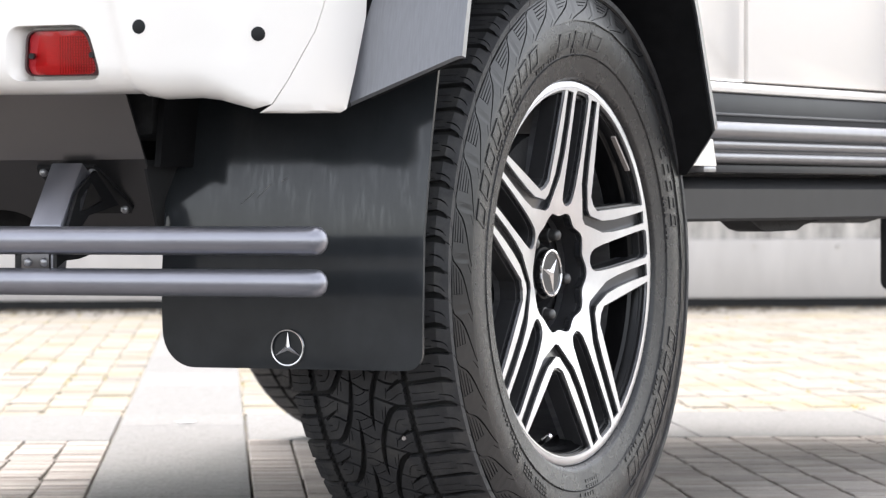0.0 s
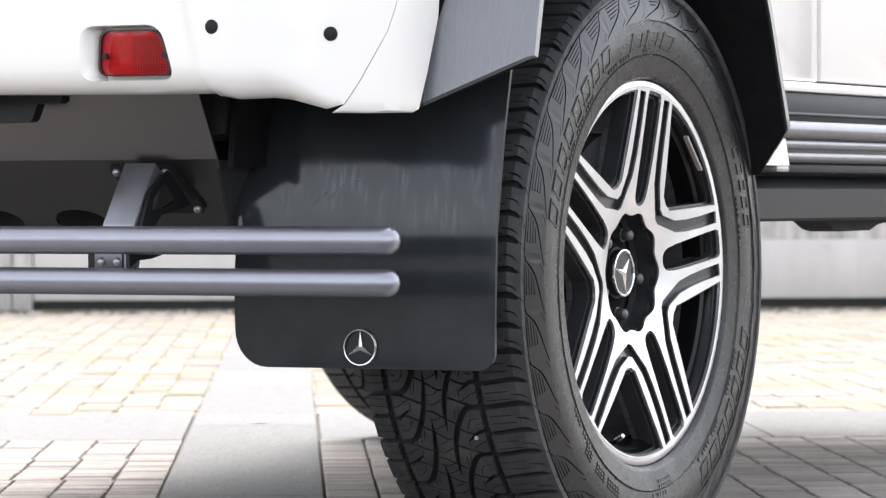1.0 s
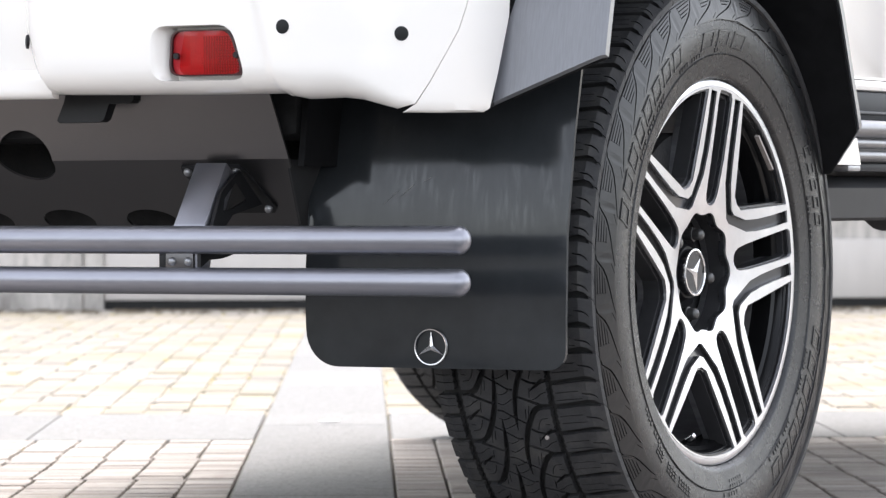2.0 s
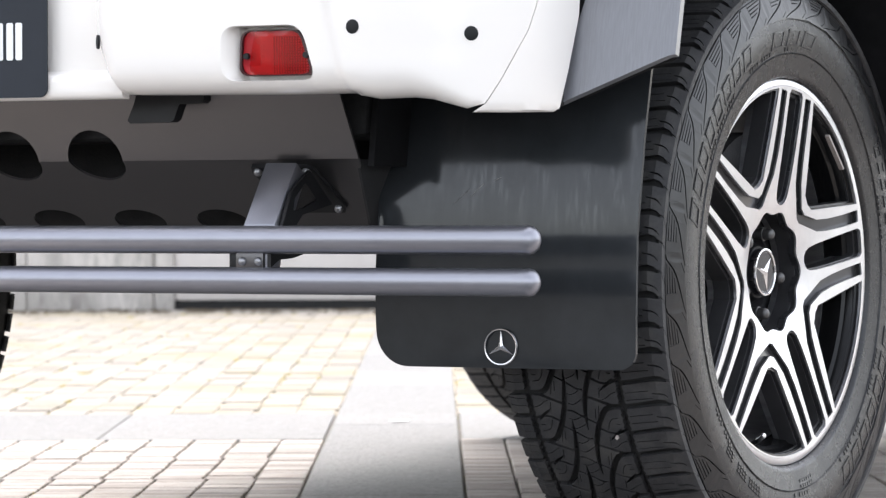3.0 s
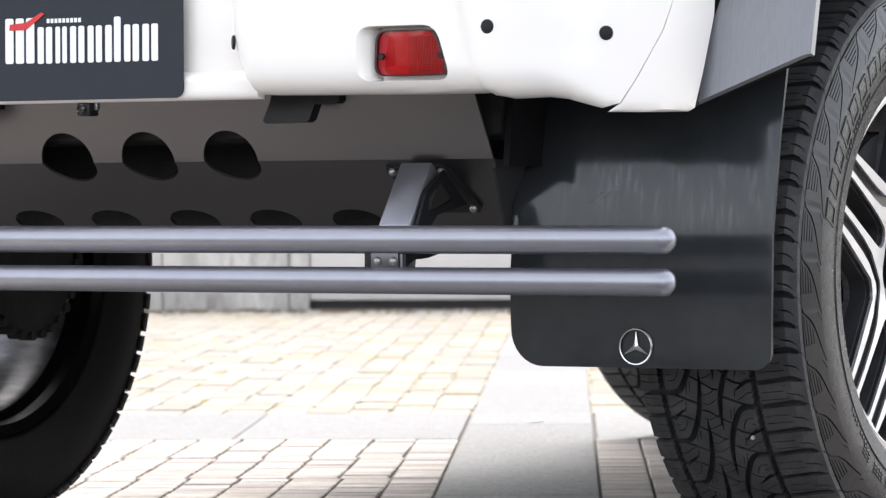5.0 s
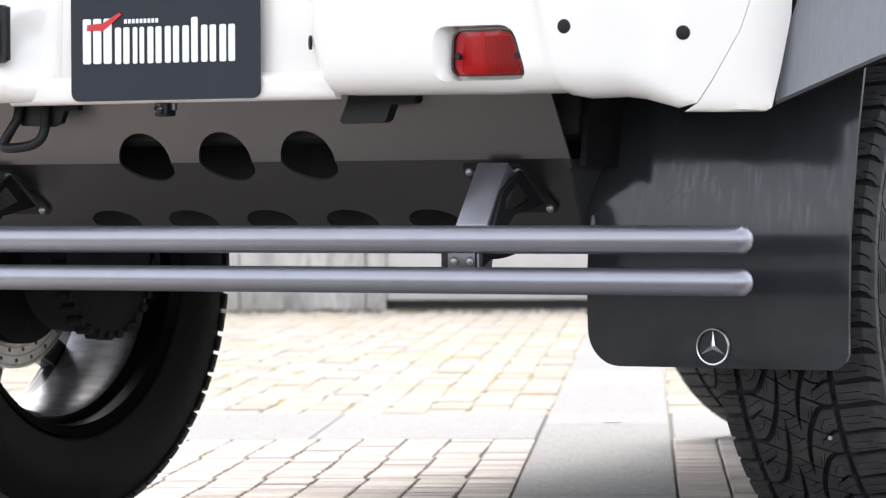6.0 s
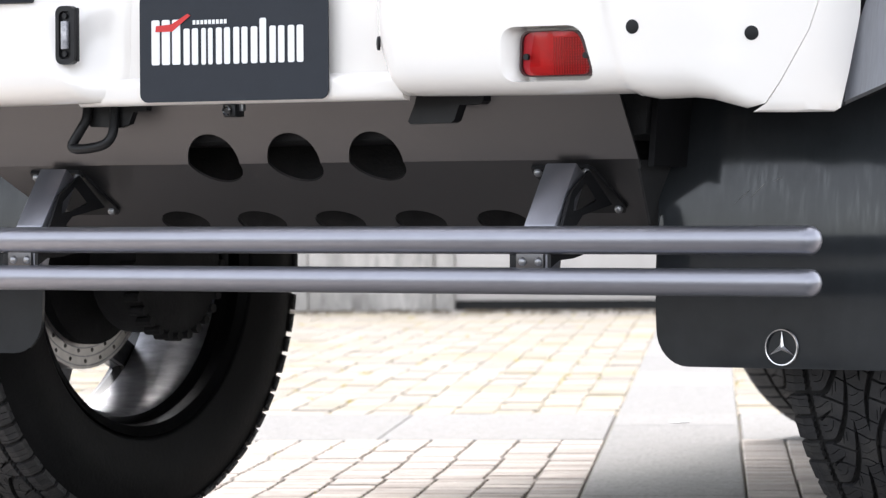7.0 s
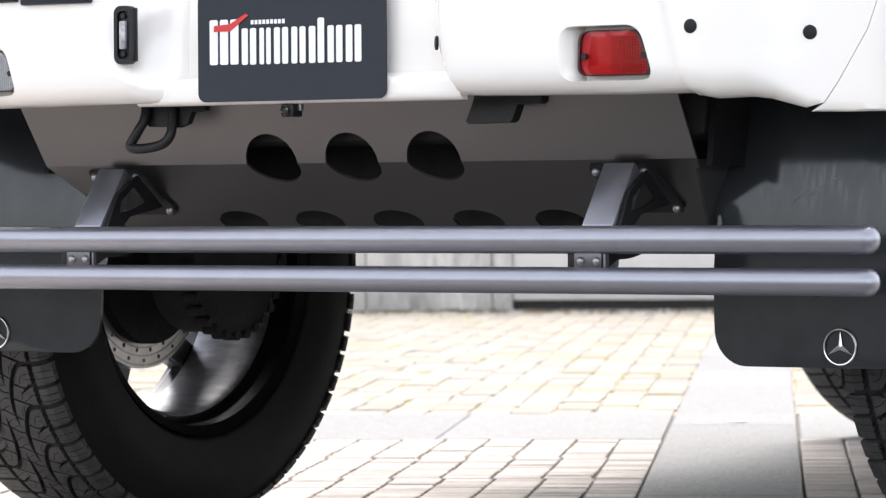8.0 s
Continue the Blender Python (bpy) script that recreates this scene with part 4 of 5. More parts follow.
for k in range(9):
    a = -0.074 + k * 0.0072
    obj("print_bar", mesh("print_bar", *prism([(a, 0.8385), (a + 0.005, 0.8385), (a + 0.005, 0.845), (a, 0.845)], lambda u, v, d: (u, -0.7757 + d, v), 0.0, -0.0006)), INK_WHITE, plate, smooth=False)

# lamp that lights the plate
lamp = obj("plate_lamp", sheet("plate_lamp", rounded(-0.3150, 0.783, -0.2790, 0.872, 0.012), [rounded(-0.3085, 0.791, -0.2855, 0.864, 0.008)], lambda x, z, d: (x + 0.009, -0.8135 + d, z), 0.012), BLACK, car, "upright black plate lamp with clear lens")
obj("back", box("back", (-0.306, -0.808, 0.787), (-0.269, -0.800, 0.869), 0.002), BLACK, lamp)
obj("lens", box("lens", (-0.296, -0.814, 0.806), (-0.284, -0.806, 0.849), 0.002), LAMP_GLASS, lamp, "clear ribbed lens")
for z in (0.799, 0.857):
    obj("screw", screw_me, BLACK, lamp, matrix=Matrix.Translation((-0.290, -0.812, z)))

# dark trim over the far bumper end
obj("trim", box("trim", (-0.49, -0.815, 0.879), (-0.356, -0.80, 0.95), 0.003), PLATE, car, "dark grey trim panel")
obj("trim", box("trim", (-0.70, -0.815, 0.885), (-0.50, -0.80, 0.95), 0.003), PLATE, car, "dark grey trim panel")

# reversing camera
cam_box = obj("reversing_camera", box("reversing_camera", (-0.032, -0.76, 0.699), (-0.008, -0.735, 0.7195), 0.003), BLACK, car, "small black reversing camera")
lens_ring = lathe("lens", [(0.0, 0.002), (0.004, 0.0025), (0.006, 0.001), (0.0075, 0.003), (0.0085, 0.0), (0.0, -0.002)], 20)
obj("lens", lens_ring, GLOSS, cam_box, matrix=Matrix.Translation((-0.022, -0.7605, 0.709)) @ Vector((0, -1, -0.15)).to_track_quat("X", "Z").to_matrix().to_4x4())
obj("bracket", box("bracket", (-0.008, -0.75, 0.708), (-0.001, -0.742, 0.722), 0.001), STEEL, cam_box)


# ---- skid plate with holes ----
FOLD_Z, FOLD_Y = 0.631, -0.61


def skid_at(x, s, d):
    """s: up the sheet from the fold, or down and under it."""
    if s >= 0:
        z, y, nrm = FOLD_Z + s * 0.94, FOLD_Y - s * 0.345, Vector((0, 0.94, 0.345))
    else:
        z, y, nrm = FOLD_Z + s * 0.6, FOLD_Y - s * 0.8, Vector((0, 0.6, 0.8))
    return (x, y + nrm.y * d, z + nrm.z * d)


holes = [oval(-0.157 + 0.151 * k, 0.001, 0.0485, 0.048, 40) for k in range(3)] + [oval(-0.301 + 0.149 * k, -0.152, 0.045, 0.030, 36) for k in range(5)]
skid_outline = [(-0.535, -0.195), (0.535, -0.195), (0.600, 0.0), (0.588, 0.105), (-0.632, 0.105), (-0.606, 0.0)]
skid_me = sheet("skid_plate", skid_outline, holes, skid_at, 0.004, creases=[[(-0.606, 0.0), (-0.2055, 0.0)], [(-0.1085, 0.0), (-0.0545, 0.0)], [(0.0425, 0.0), (0.0965, 0.0)], [(0.1935, 0.0), (0.600, 0.0)]])
skid = obj("skid_plate", skid_me, SKID, car, "satin dark grey folded skid plate with round holes", angle=15)
obj("side_flange", sheet("side_flange", [(-0.605, 0.63), (-0.50, 0.63), (-0.46, 0.60), (-0.46, 0.52), (-0.49, 0.52)], [], lambda y, z, d: (0.551 + 0.042 * (z - 0.52) / 0.11 + d, y, z), 0.004), FLANGE, skid)
# black box added behind the skid plate to keep its holes dark
obj("fuel_tank", box("fuel_tank", (-0.44, -0.40, 0.50), (0.44, 0.0, 0.78), 0.03, 3), UNDER, car, "black box added behind the skid plate holes")

# ---- double bars below the bumper, on two brackets ----
BAR_Y, BAR_X, BAR_R = -0.70, 0.924, 0.0203
for z0, r in ((0.5145, BAR_R), (0.4555, BAR_R - 0.0008)):
    obj("bumper_bar", tube("bumper_bar", [(-BAR_X, BAR_Y, z0), (-BAR_X + 0.01, BAR_Y, z0), (0, BAR_Y, z0), (BAR_X - 0.01, BAR_Y, z0), (BAR_X, BAR_Y, z0)], r, 40), GUNMETAL, car, "grey metallic tubular bumper bar", angle=60)
bolt_dome = lathe("bolt", [(0.0, 0.007), (0.003, 0.0065), (0.0058, 0.004), (0.0066, 0.001), (0.0066, -0.002), (0.0, -0.002)], 16)


def bracket(xc):
    """A folded arm from the skid plate down to the bars."""
    half = 0.0262
    side_line = [(-0.627, 0.6265), (-0.690, 0.536), (-0.700, 0.500), (-0.700, 0.462), (-0.676, 0.462), (-0.668, 0.495), (-0.645, 0.530), (-0.600, 0.608)]
    n = len(side_line)
    verts = [(xc - half, y, z) for y, z in side_line] + [(xc + half, y, z) for y, z in side_line]
    faces = [tuple(range(n)), tuple(range(2 * n - 1, n - 1, -1))] + [(i, (i + 1) % n, n + (i + 1) % n, n + i) for i in range(n)]
    bm = bmesh.new()
    me = mesh("bracket", verts, faces)
    bm.from_mesh(me)
    bmesh.ops.bevel(bm, geom=bm.edges, offset=0.0022, segments=2, affect="EDGES", profile=0.5)
    bm.to_mesh(me)
    bm.free()
    b = obj("bracket", me, GUNMETAL, car, "grey folded steel bracket", angle=30)
    base = sheet("base_plate", [(xc - 0.066, -0.012), (xc + 0.030, -0.012), (xc + 0.037, -0.02), (xc + 0.050, -0.112), (xc + 0.042, -0.124), (xc - 0.05, -0.124), (xc - 0.07, -0.025)], [], lambda x, s, d: skid_at(x, s, d - 0.005), 0.005)
    obj("base_plate", base, BLACK, b)
    gusset = sheet("gusset", [(-0.605, 0.615), (-0.655, 0.585), (-0.690, 0.52), (-0.672, 0.512), (-0.625, 0.55), (-0.54, 0.565)], [[(-0.617, 0.597), (-0.648, 0.574), (-0.652, 0.556), (-0.626, 0.5585), (-0.585, 0.571)]], lambda y, z, d: (xc + half + 0.004 + d, y, z), 0.005)
    obj("gusset", gusset, BLACK, b)
    clamp = obj("clamp", box("clamp", (xc - 0.031, -0.705, 0.470), (xc + 0.016, -0.678, 0.500), 0.002), SKID, b)
    for dx in (-0.019, 0.008):
        obj("bolt", bolt_dome, STEEL, b, matrix=Matrix.Translation((xc + dx, -0.7035, 0.4835)) @ Vector((0, -1, 0)).to_track_quat("X", "Z").to_matrix().to_4x4())
    obj("foot", sheet("foot", [(-0.702, 0.467), (-0.699, 0.476), (-0.677, 0.4855), (-0.660, 0.4860), (-0.640, 0.4872), (-0.620, 0.4905), (-0.602, 0.4945), (-0.54, 0.505), (-0.54, 0.515), (-0.702, 0.515)], [], lambda y, z, d: (xc + 0.021 + d, y, z), 0.006), BLACK, b)
    obj("backing", box("backing", (xc - 0.045, -0.700, 0.468), (xc - 0.033, -0.672, 0.502), 0.002), BLACK, b)
    for dx, s in ((-0.058, -0.0215), (0.025, -0.0215), (0.037, -0.112)):
        p = skid_at(xc + dx, s, -0.006)
        obj("bolt", bolt_dome, ZINC, b, "bright zinc bolt head", Matrix.Translation(p) @ Vector((0, -0.6, -0.8)).to_track_quat("X", "Z").to_matrix().to_4x4())
    return b


bracket(0.480)
bracket(-0.459)

# ---- towing eyes ----
eye_path = [(-0.292, -0.685, 0.728), (-0.290, -0.688, 0.700), (-0.290, -0.695, 0.676), (-0.302, -0.700, 0.662), (-0.330, -0.702, 0.6565), (-0.354, -0.702, 0.656), (-0.364, -0.701, 0.660), (-0.361, -0.699, 0.668),
            (-0.350, -0.696, 0.686), (-0.343, -0.69, 0.703), (-0.343, -0.686, 0.728)]


def smooth_path(pts, n=6):
    pts = [Vector(p) for p in pts]
    out = []
    for i in range(len(pts) - 1):
        p0, p1, p2, p3 = pts[max(0, i - 1)], pts[i], pts[i + 1], pts[min(len(pts) - 1, i + 2)]
        for k in range(n):
            t = k / n
            out.append(0.5 * (2 * p1 + (p2 - p0) * t + (2 * p0 - 5 * p1 + 4 * p2 - p3) * t * t + (3 * p1 - p0 - 3 * p2 + p3) * t ** 3))
    return out + [pts[-1]]


eye = obj("towing_eye", tube("towing_eye", smooth_path(eye_path), 0.0077, 16), BLACK, car, "black forged towing eye")
obj("plate", sheet("plate", [(-0.352, 0.700), (-0.340, 0.690), (-0.284, 0.688), (-0.266, 0.694), (-0.258, 0.712), (-0.232, 0.714), (-0.232, 0.74), (-0.352, 0.74)], [], lambda x, z, d: (x, -0.682 + d, z), 0.012), BLACK, eye)
hook = obj("towing_bracket", sheet("towing_bracket", [(0.256, 0.689), (0.261, 0.685), (0.331, 0.686), (0.337, 0.690), (0.346, 0.712), (0.383, 0.713), (0.388, 0.717), (0.388, 0.74), (0.275, 0.74), (0.268, 0.715)], [],
           lambda x, z, d: (x, -0.692 + d, z), 0.02), BLACK, car, "black steel towing bracket")


# ---- mud flaps ----
def flap_at(x, z, d):
    bow = 0.006 * math.sin((x - 0.57) / 0.43 * math.pi)
    fold = -0.00005 * math.exp(-((z - 0.386) / 0.004) ** 2)
    return (x, -0.515 - bow + fold + d + 0.02 * (z - 0.36) + 0.6 * min(0.12, max(0.0, z - 0.5)) ** 2 + 0.16 * max(0.0, z - 0.62), z)


flap_line = rounded(0.574, 0.3275, 0.998, 0.342 + 0.06, [0.055, 0.026, 0.001, 0.001], 8)
flap_line = [(x, z) for x, z in flap_line if z < 0.40] + [(0.9975, 0.40), (0.9986, 0.52), (1.0022, 0.66), (1.0055, 0.76), (1.0055, 0.80), (0.5745, 0.80), (0.575, 0.60), (0.572, 0.46), (0.573, 0.40)]
flap_line = sorted({(round(x, 5), round(z, 5)) for x, z in flap_line}, key=lambda q: math.atan2(q[1] - 0.56, q[0] - 0.80))
flap_me = sheet("mud_flap", flap_line, [], flap_at, 0.006, grid(0.575, 1.0, 0.33, 0.8, 0.012) + grid(0.6, 0.99, 0.374, 0.398, 0.003))


def star_badge(side, flap):
    m = Matrix.Translation((side * 0.786, -0.5235, 0.3585)) @ Vector((0, -1, 0)).to_track_quat("X", "Z").to_matrix().to_4x4()
    ring = lathe("badge", [(0.0242, 0.0), (0.0245, 0.0018), (0.0262, 0.0022), (0.0272, 0.0)], 56)
    r = obj("badge", ring, DULL_CHROME, flap, "chrome ring badge with three points", m)
    obj("star", joined("star", star_mesh(0.0262, 0.0004, 0.0022)), DULL_CHROME, r, smooth=False)
    return r


for side in (1, -1):
    f = obj("mud_flap", flap_me if side > 0 else mirror(flap_me, "mud_flap_left"), FLAP, car, "dusty black rubber mud flap")
    star_badge(side, f)
    if side > 0:
        # scratches in the dusty rubber
        for x0, z0, x1, z1, w in ((0.7045, 0.5655, 0.7276, 0.5849, 0.0010), (0.7322, 0.5756, 0.7520, 0.5945, 0.0016), (0.7368, 0.5800, 0.7500, 0.5915, 0.0007), (0.7688, 0.5976, 0.7803, 0.6036, 0.0009)):
            obj("scratch", mesh("scratch", *prism([(x0, z0), (x1, z1 - w), (x1 + w * 0.3, z1), (x0 + w * 0.2, z0 + w * 0.5)], flap_at, 0.001, -0.0006)), SCRATCH, f, smooth=False)

front_flap = sheet("mud_flap", rounded(0.618, 0.374, 1.05, 0.80, [0.02, 0.03, 0.01, 0.01]), [], lambda x, z, d: (x, BASE - 0.52 + d, z), 0.006)
obj("mud_flap", front_flap, FLAP, car, "black rubber mud flap")
obj("mud_flap", mirror(front_flap, "front_flap_left"), FLAP, car, "black rubber mud flap")

# ---- wheel arch flares ----
ARCH = [(-0.615, 0.63), (-0.600, 0.695), (-0.582, 0.77), (-0.560, 0.86), (-0.50, 0.965), (-0.40, 1.035), (-0.2, 1.07), (0.12, 1.07), (0.22, 1.03), (0.275, 0.96), (0.322, 0.868), (0.358, 0.78), (0.394, 0.695), (0.43, 0.60)]


def along_arch(f):
    """A point of the arch line, f counted in its stretches, and its outward normal."""
    k = min(len(ARCH) - 2, max(0, int(f)))
    (y0, z0), (y1, z1) = ARCH[k], ARCH[k + 1]
    d = Vector((y1 - y0, z1 - z0)).normalized()
    return y0 + (y1 - y0) * (f - k), z0 + (z1 - z0) * (f - k), Vector((-d.y, d.x))


def arch_span(x):
    """Where the flare begins and ends at this distance from the middle of the car."""
    rear, front = 0.70 + 0.4 * (x - 0.905), 0.69 - 1.2 * (1.09 - x)
    rear, front = 0.83 if x < 0.89 else max(0.64, rear), max(0.61, front)
    f0 = next(k + (rear - ARCH[k][1]) / (ARCH[k + 1][1] - ARCH[k][1]) for k in range(4) if ARCH[k + 1][1] >= rear)
    f1 = next(k + (front - ARCH[k][1]) / (ARCH[k + 1][1] - ARCH[k][1]) for k in range(8, 13) if ARCH[k + 1][1] <= front)
    return f0, f1


def arch_sheet(name, xs, depth, thick, rows=64):
    verts, faces, m = [], [], len(xs)
    for layer in (depth, depth + thick):
        for i in range(rows + 1):
            for x in xs:
                f0, f1 = arch_span(x)
                y, z, nrm = along_arch(f0 + (f1 - f0) * i / rows)
                soft = 0.006 * max(0.0, (x - 1.078) / 0.012) ** 2
                inner = x if x > 0.91 or x < 0.8 else x + 0.25 * min(0.17, max(0.0, z - 0.70))
                verts.append((inner, y - nrm.x * (layer + soft), z - nrm.y * (layer + soft)))
    n = (rows + 1) * m
    for i in range(rows):
        for k in range(m - 1):
            q = (i * m + k, i * m + k + 1, (i + 1) * m + k + 1, (i + 1) * m + k)
            faces += [q, tuple(n + j for j in reversed(q))]
    for i in range(rows):
        for k in (0, m - 1):
            faces.append((i * m + k, (i + 1) * m + k, n + (i + 1) * m + k, n + i * m + k))
    for k in range(m - 1):
        for i in (0, rows):
            faces.append((i * m + k, i * m + k + 1, n + i * m + k + 1, n + i * m + k))
    return mesh(name, verts, faces)


flare_me = arch_sheet("wheel_arch_flare", [0.905, 0.95, 1.0, 1.04, 1.07, 1.083, 1.09], 0.0, 0.012)
lining_me = arch_sheet("lining", [0.62, 0.80, 0.95, 1.03, 1.086], 0.0135, 0.006)
liner_me = sheet("liner", [(-0.60, 0.62), (0.44, 0.62), (0.40, 0.86), (0.33, 0.96), (0.15, 1.06), (-0.2, 1.06), (-0.40, 1.03), (-0.56, 0.9)], [], lambda y, z, d: (0.61 + d, y, z), 0.01)
for side in (1, -1):
    for at_y in (0.0, BASE):
        shift = Matrix.Translation((0, at_y, 0))
        fl = obj("wheel_arch_flare", flare_me if side > 0 else mirror(flare_me, "flare_left"), CARBON, car, "grey carbon fibre wheel arch flare", shift, angle=40)
        obj("liner", liner_me if side > 0 else mirror(liner_me, "liner_left"), WELL, fl)
        obj("lining", lining_me if side > 0 else mirror(lining_me, "lining_left"), WELL, fl, angle=60)

# ---- body, closed all round ----
def notch(y):
    return [(y + a, b) for a, b in ((0.40, 0.80), (0.345, 0.87), (0.29, 0.97), (0.23, 1.04), (0.12, 1.08), (-0.2, 1.08), (-0.41, 1.045), (-0.515, 0.97), (-0.57, 0.86), (-0.58, 0.80))]


body_line = [(-0.70, 0.80), (-0.70, 2.12), (-0.64, 2.2), (2.15, 2.2), (2.55, 1.62), (3.82, 1.56), (3.90, 1.48), (3.92, 0.80), *notch(BASE), *notch(0.0)]
shell = sheet("body", body_line, [], lambda y, z, d: (0.885 - 0.10 * max(0.0, z - 1.5) - d * (1.77 - 0.2 * max(0.0, z - 1.5)), y, z), 1.0)
body = obj("body", shell, WHITE, car, "white painted car body", angle=30)
obj("floor_pan", box("floor_pan", (-0.60, -0.56, 0.79), (0.60, 3.7, 1.12), 0.02), UNDER, car, "black underbody")
for side in (1, -1):
    obj("floor_pan", box("floor_pan", (side * 0.73 - 0.13, 0.46, 0.66), (side * 0.73 + 0.13, BASE - 0.6, 0.795), 0.01), UNDER, car, "black underbody")
obj("floor_pan", box("floor_pan", (-0.61, -0.60, 0.66), (0.61, 3.8, 0.795), 0.02), UNDER, car, "black underbody")
for side in (1, -1):
    obj("inner_wing", box("inner_wing", (side * 0.74 - 0.12, -0.70, 0.74), (side * 0.74 + 0.14, -0.56, 0.96), 0.01), UNDER, car)
    obj("chassis_rail", box("chassis_rail", (side * 0.46 - 0.04, -0.58, 0.60), (side * 0.46 + 0.04, 3.5, 0.70), 0.008), UNDER, car)

# ---- flank: door, sill, step, beam ----
DOOR_Y = 1.02


def flank(side):
    door = obj("door", box("door", (side * 0.886 - 0.012, DOOR_Y + 0.006, 0.7795), (side * 0.886 + 0.012, 2.05, 1.45), 0.006), WHITE, car, "white car door")
    obj("quarter_panel", box("quarter_panel", (side * 0.884 - 0.012, 0.36, 0.777), (side * 0.884 + 0.012, DOOR_Y - 0.006, 1.45), 0.006), WHITE, car, "white quarter panel")
    obj("seal", box("seal", (side * 0.880 - 0.006, DOOR_Y - 0.0055, 0.78), (side * 0.880 + 0.006, DOOR_Y + 0.0055, 1.45), 0.001), BLACK, door, "black rubber door seal")
    obj("sill_lip", box("sill_lip", (side * 0.89 - 0.016, 0.42, 0.758), (side * 0.89 + 0.016, 2.3, 0.776), 0.006), WHITE, car)
    obj("sill", box("sill", (side * 0.88 - 0.02, 0.40, 0.70), (side * 0.88 + 0.02, 2.3, 0.758), 0.006), SILL, car, "dark grey sill panel")
    obj("sill_strip", box("sill_strip", (side * 0.902 - 0.003, 0.44, 0.717), (side * 0.902 + 0.003, 2.3, 0.7225), 0.001), STEP_BODY, car)
    step = obj("side_step", box("side_step", (side * 0.93 - 0.05, 0.60, 0.632), (side * 0.93 + 0.045, 2.2, 0.690), 0.004), STEP_BODY, car, "brushed metal side step with long ribs")
    for z, r in ((0.688, 0.0150), (0.6635, 0.0085), (0.6425, 0.0085)):
        start = 0.56 if r > 0.012 else 0.60
        obj("rib", tube("rib", [(side * 0.975, start, z), (side * 0.975, 1.4, z), (side * 0.975, 2.2, z)], r, 20, False), GUNMETAL_RIB, step)
    obj("flange", box("flange", (side * 0.925 - 0.04, 0.62, 0.616), (side * 0.925 + 0.04, 2.2, 0.631), 0.003), SILL, step)
    obj("end_cap", mesh("end_cap", *prism([(0.53, 0.627), (0.640, 0.627), (0.622, 0.672), (0.53, 0.672)], lambda y, z, d: (side * (0.989 - d), y, z), 0.0, 0.08)), WHITE, step, "white step end cap", smooth=False)
    obj("clip", box("clip", (side * 0.965 - 0.02, 0.585, 0.616), (side * 0.965 + 0.024, 0.640, 0.6265), 0.003), STEEL, step)
    # the beam leans back at its upper edge
    profile = [(0.962, 0.538), (0.962, 0.588), (0.958, 0.5915), (0.925, 0.609), (0.90, 0.610), (0.88, 0.60), (0.88, 0.538), (0.886, 0.533), (0.956, 0.533)]
    n = len(profile)
    line = [(side * x, 0.45, z) for x, z in profile] + [(side * x, 2.25, z) for x, z in profile]
    beam_me = mesh("side_beam", line, [tuple(range(n)), tuple(range(2 * n - 1, n - 1, -1))] + [(i, (i + 1) % n, n + (i + 1) % n, n + i) for i in range(n)])
    beam = obj("side_beam", beam_me, BEAM, car, "dark grey side beam under the step", angle=20)
    return door


flank(1)
flank(-1)
guard = sheet("gearbox_guard", [(0.985, 0.56), (1.010, 0.535), (1.035, 0.530), (1.074, 0.517), (1.116, 0.512), (1.261, 0.513), (1.300, 0.523), (1.397, 0.533), (1.44, 0.56)], [], lambda y, z, d: (0.90 - d, y, z), 0.06)
obj("gearbox_guard", guard, UNDER, car, "black underbody guard")
obj("silencer", sheet("silencer", [(1.47, 0.56), (1.504, 0.534), (1.552, 0.526), (1.632, 0.524), (1.713, 0.532), (1.75, 0.56)], [], lambda y, z, d: (0.90 - d, y, z), 0.1), BLACK, car, "black exhaust silencer")


# ---- axles ----
def axle(y):
    a = obj("axle", tube("axle", [(-0.72, y, 0.66), (0.0, y, 0.66), (0.72, y, 0.66)], 0.05, 24, False), UNDER, car, "black portal axle")
    obj("differential", lathe("differential", [(0.0, -0.12), (0.08, -0.11), (0.115, -0.05), (0.115, 0.05), (0.08, 0.11), (0.0, 0.12)], 32), UNDER, a, matrix=Matrix.Translation((0.12, y, 0.68)))
    for side in (1, -1):
        house = sheet("hub_housing", [(y + 0.122 * math.cos(q), 0.462 + (0.118 if math.sin(q) < 0 else 0.23) * math.sin(q)) for q in [2 * math.pi * k / 40 for k in range(40)]], [],
                      lambda u, v, d: (side * (0.68 + d), u, v), 0.10)
        h = obj("hub_housing", house, UNDER, a, "black portal gear housing")
        for k in range(28):
            q = 2 * math.pi * k / 28
            obj("bolt", HOUSE_BOLT, UNDER, a, matrix=Matrix.Translation((side * 0.692, y + 0.128 * math.cos(q), 0.462 + (0.124 if math.sin(q) < 0 else 0.236) * math.sin(q))))
        coil = [(side * 0.50 + 0.065 * math.cos(q), y - 0.02 + 0.065 * math.sin(q), 0.60 + 0.028 * q / math.pi) for q in [k * math.pi / 10 for k in range(100)]]
        obj("spring", tube("spring", coil, 0.008, 8), UNDER, a)
        obj("trailing_arm", tube("trailing_arm", [(side * 0.52, y + 0.02, 0.57), (side * 0.50, y + 0.3, 0.60), (side * 0.45, y + 0.8, 0.66)], 0.028, 14), UNDER, a)
        obj("damper", tube("damper", [(side * 0.60, y - 0.10, 0.52), (side * 0.56, y - 0.16, 0.85)], 0.026, 14), UNDER, a)
    return a


HOUSE_BOLT = disc_x("bolt", 0.0085, -0.016, 0.016, 8)
axle(0.0)
axle(BASE)


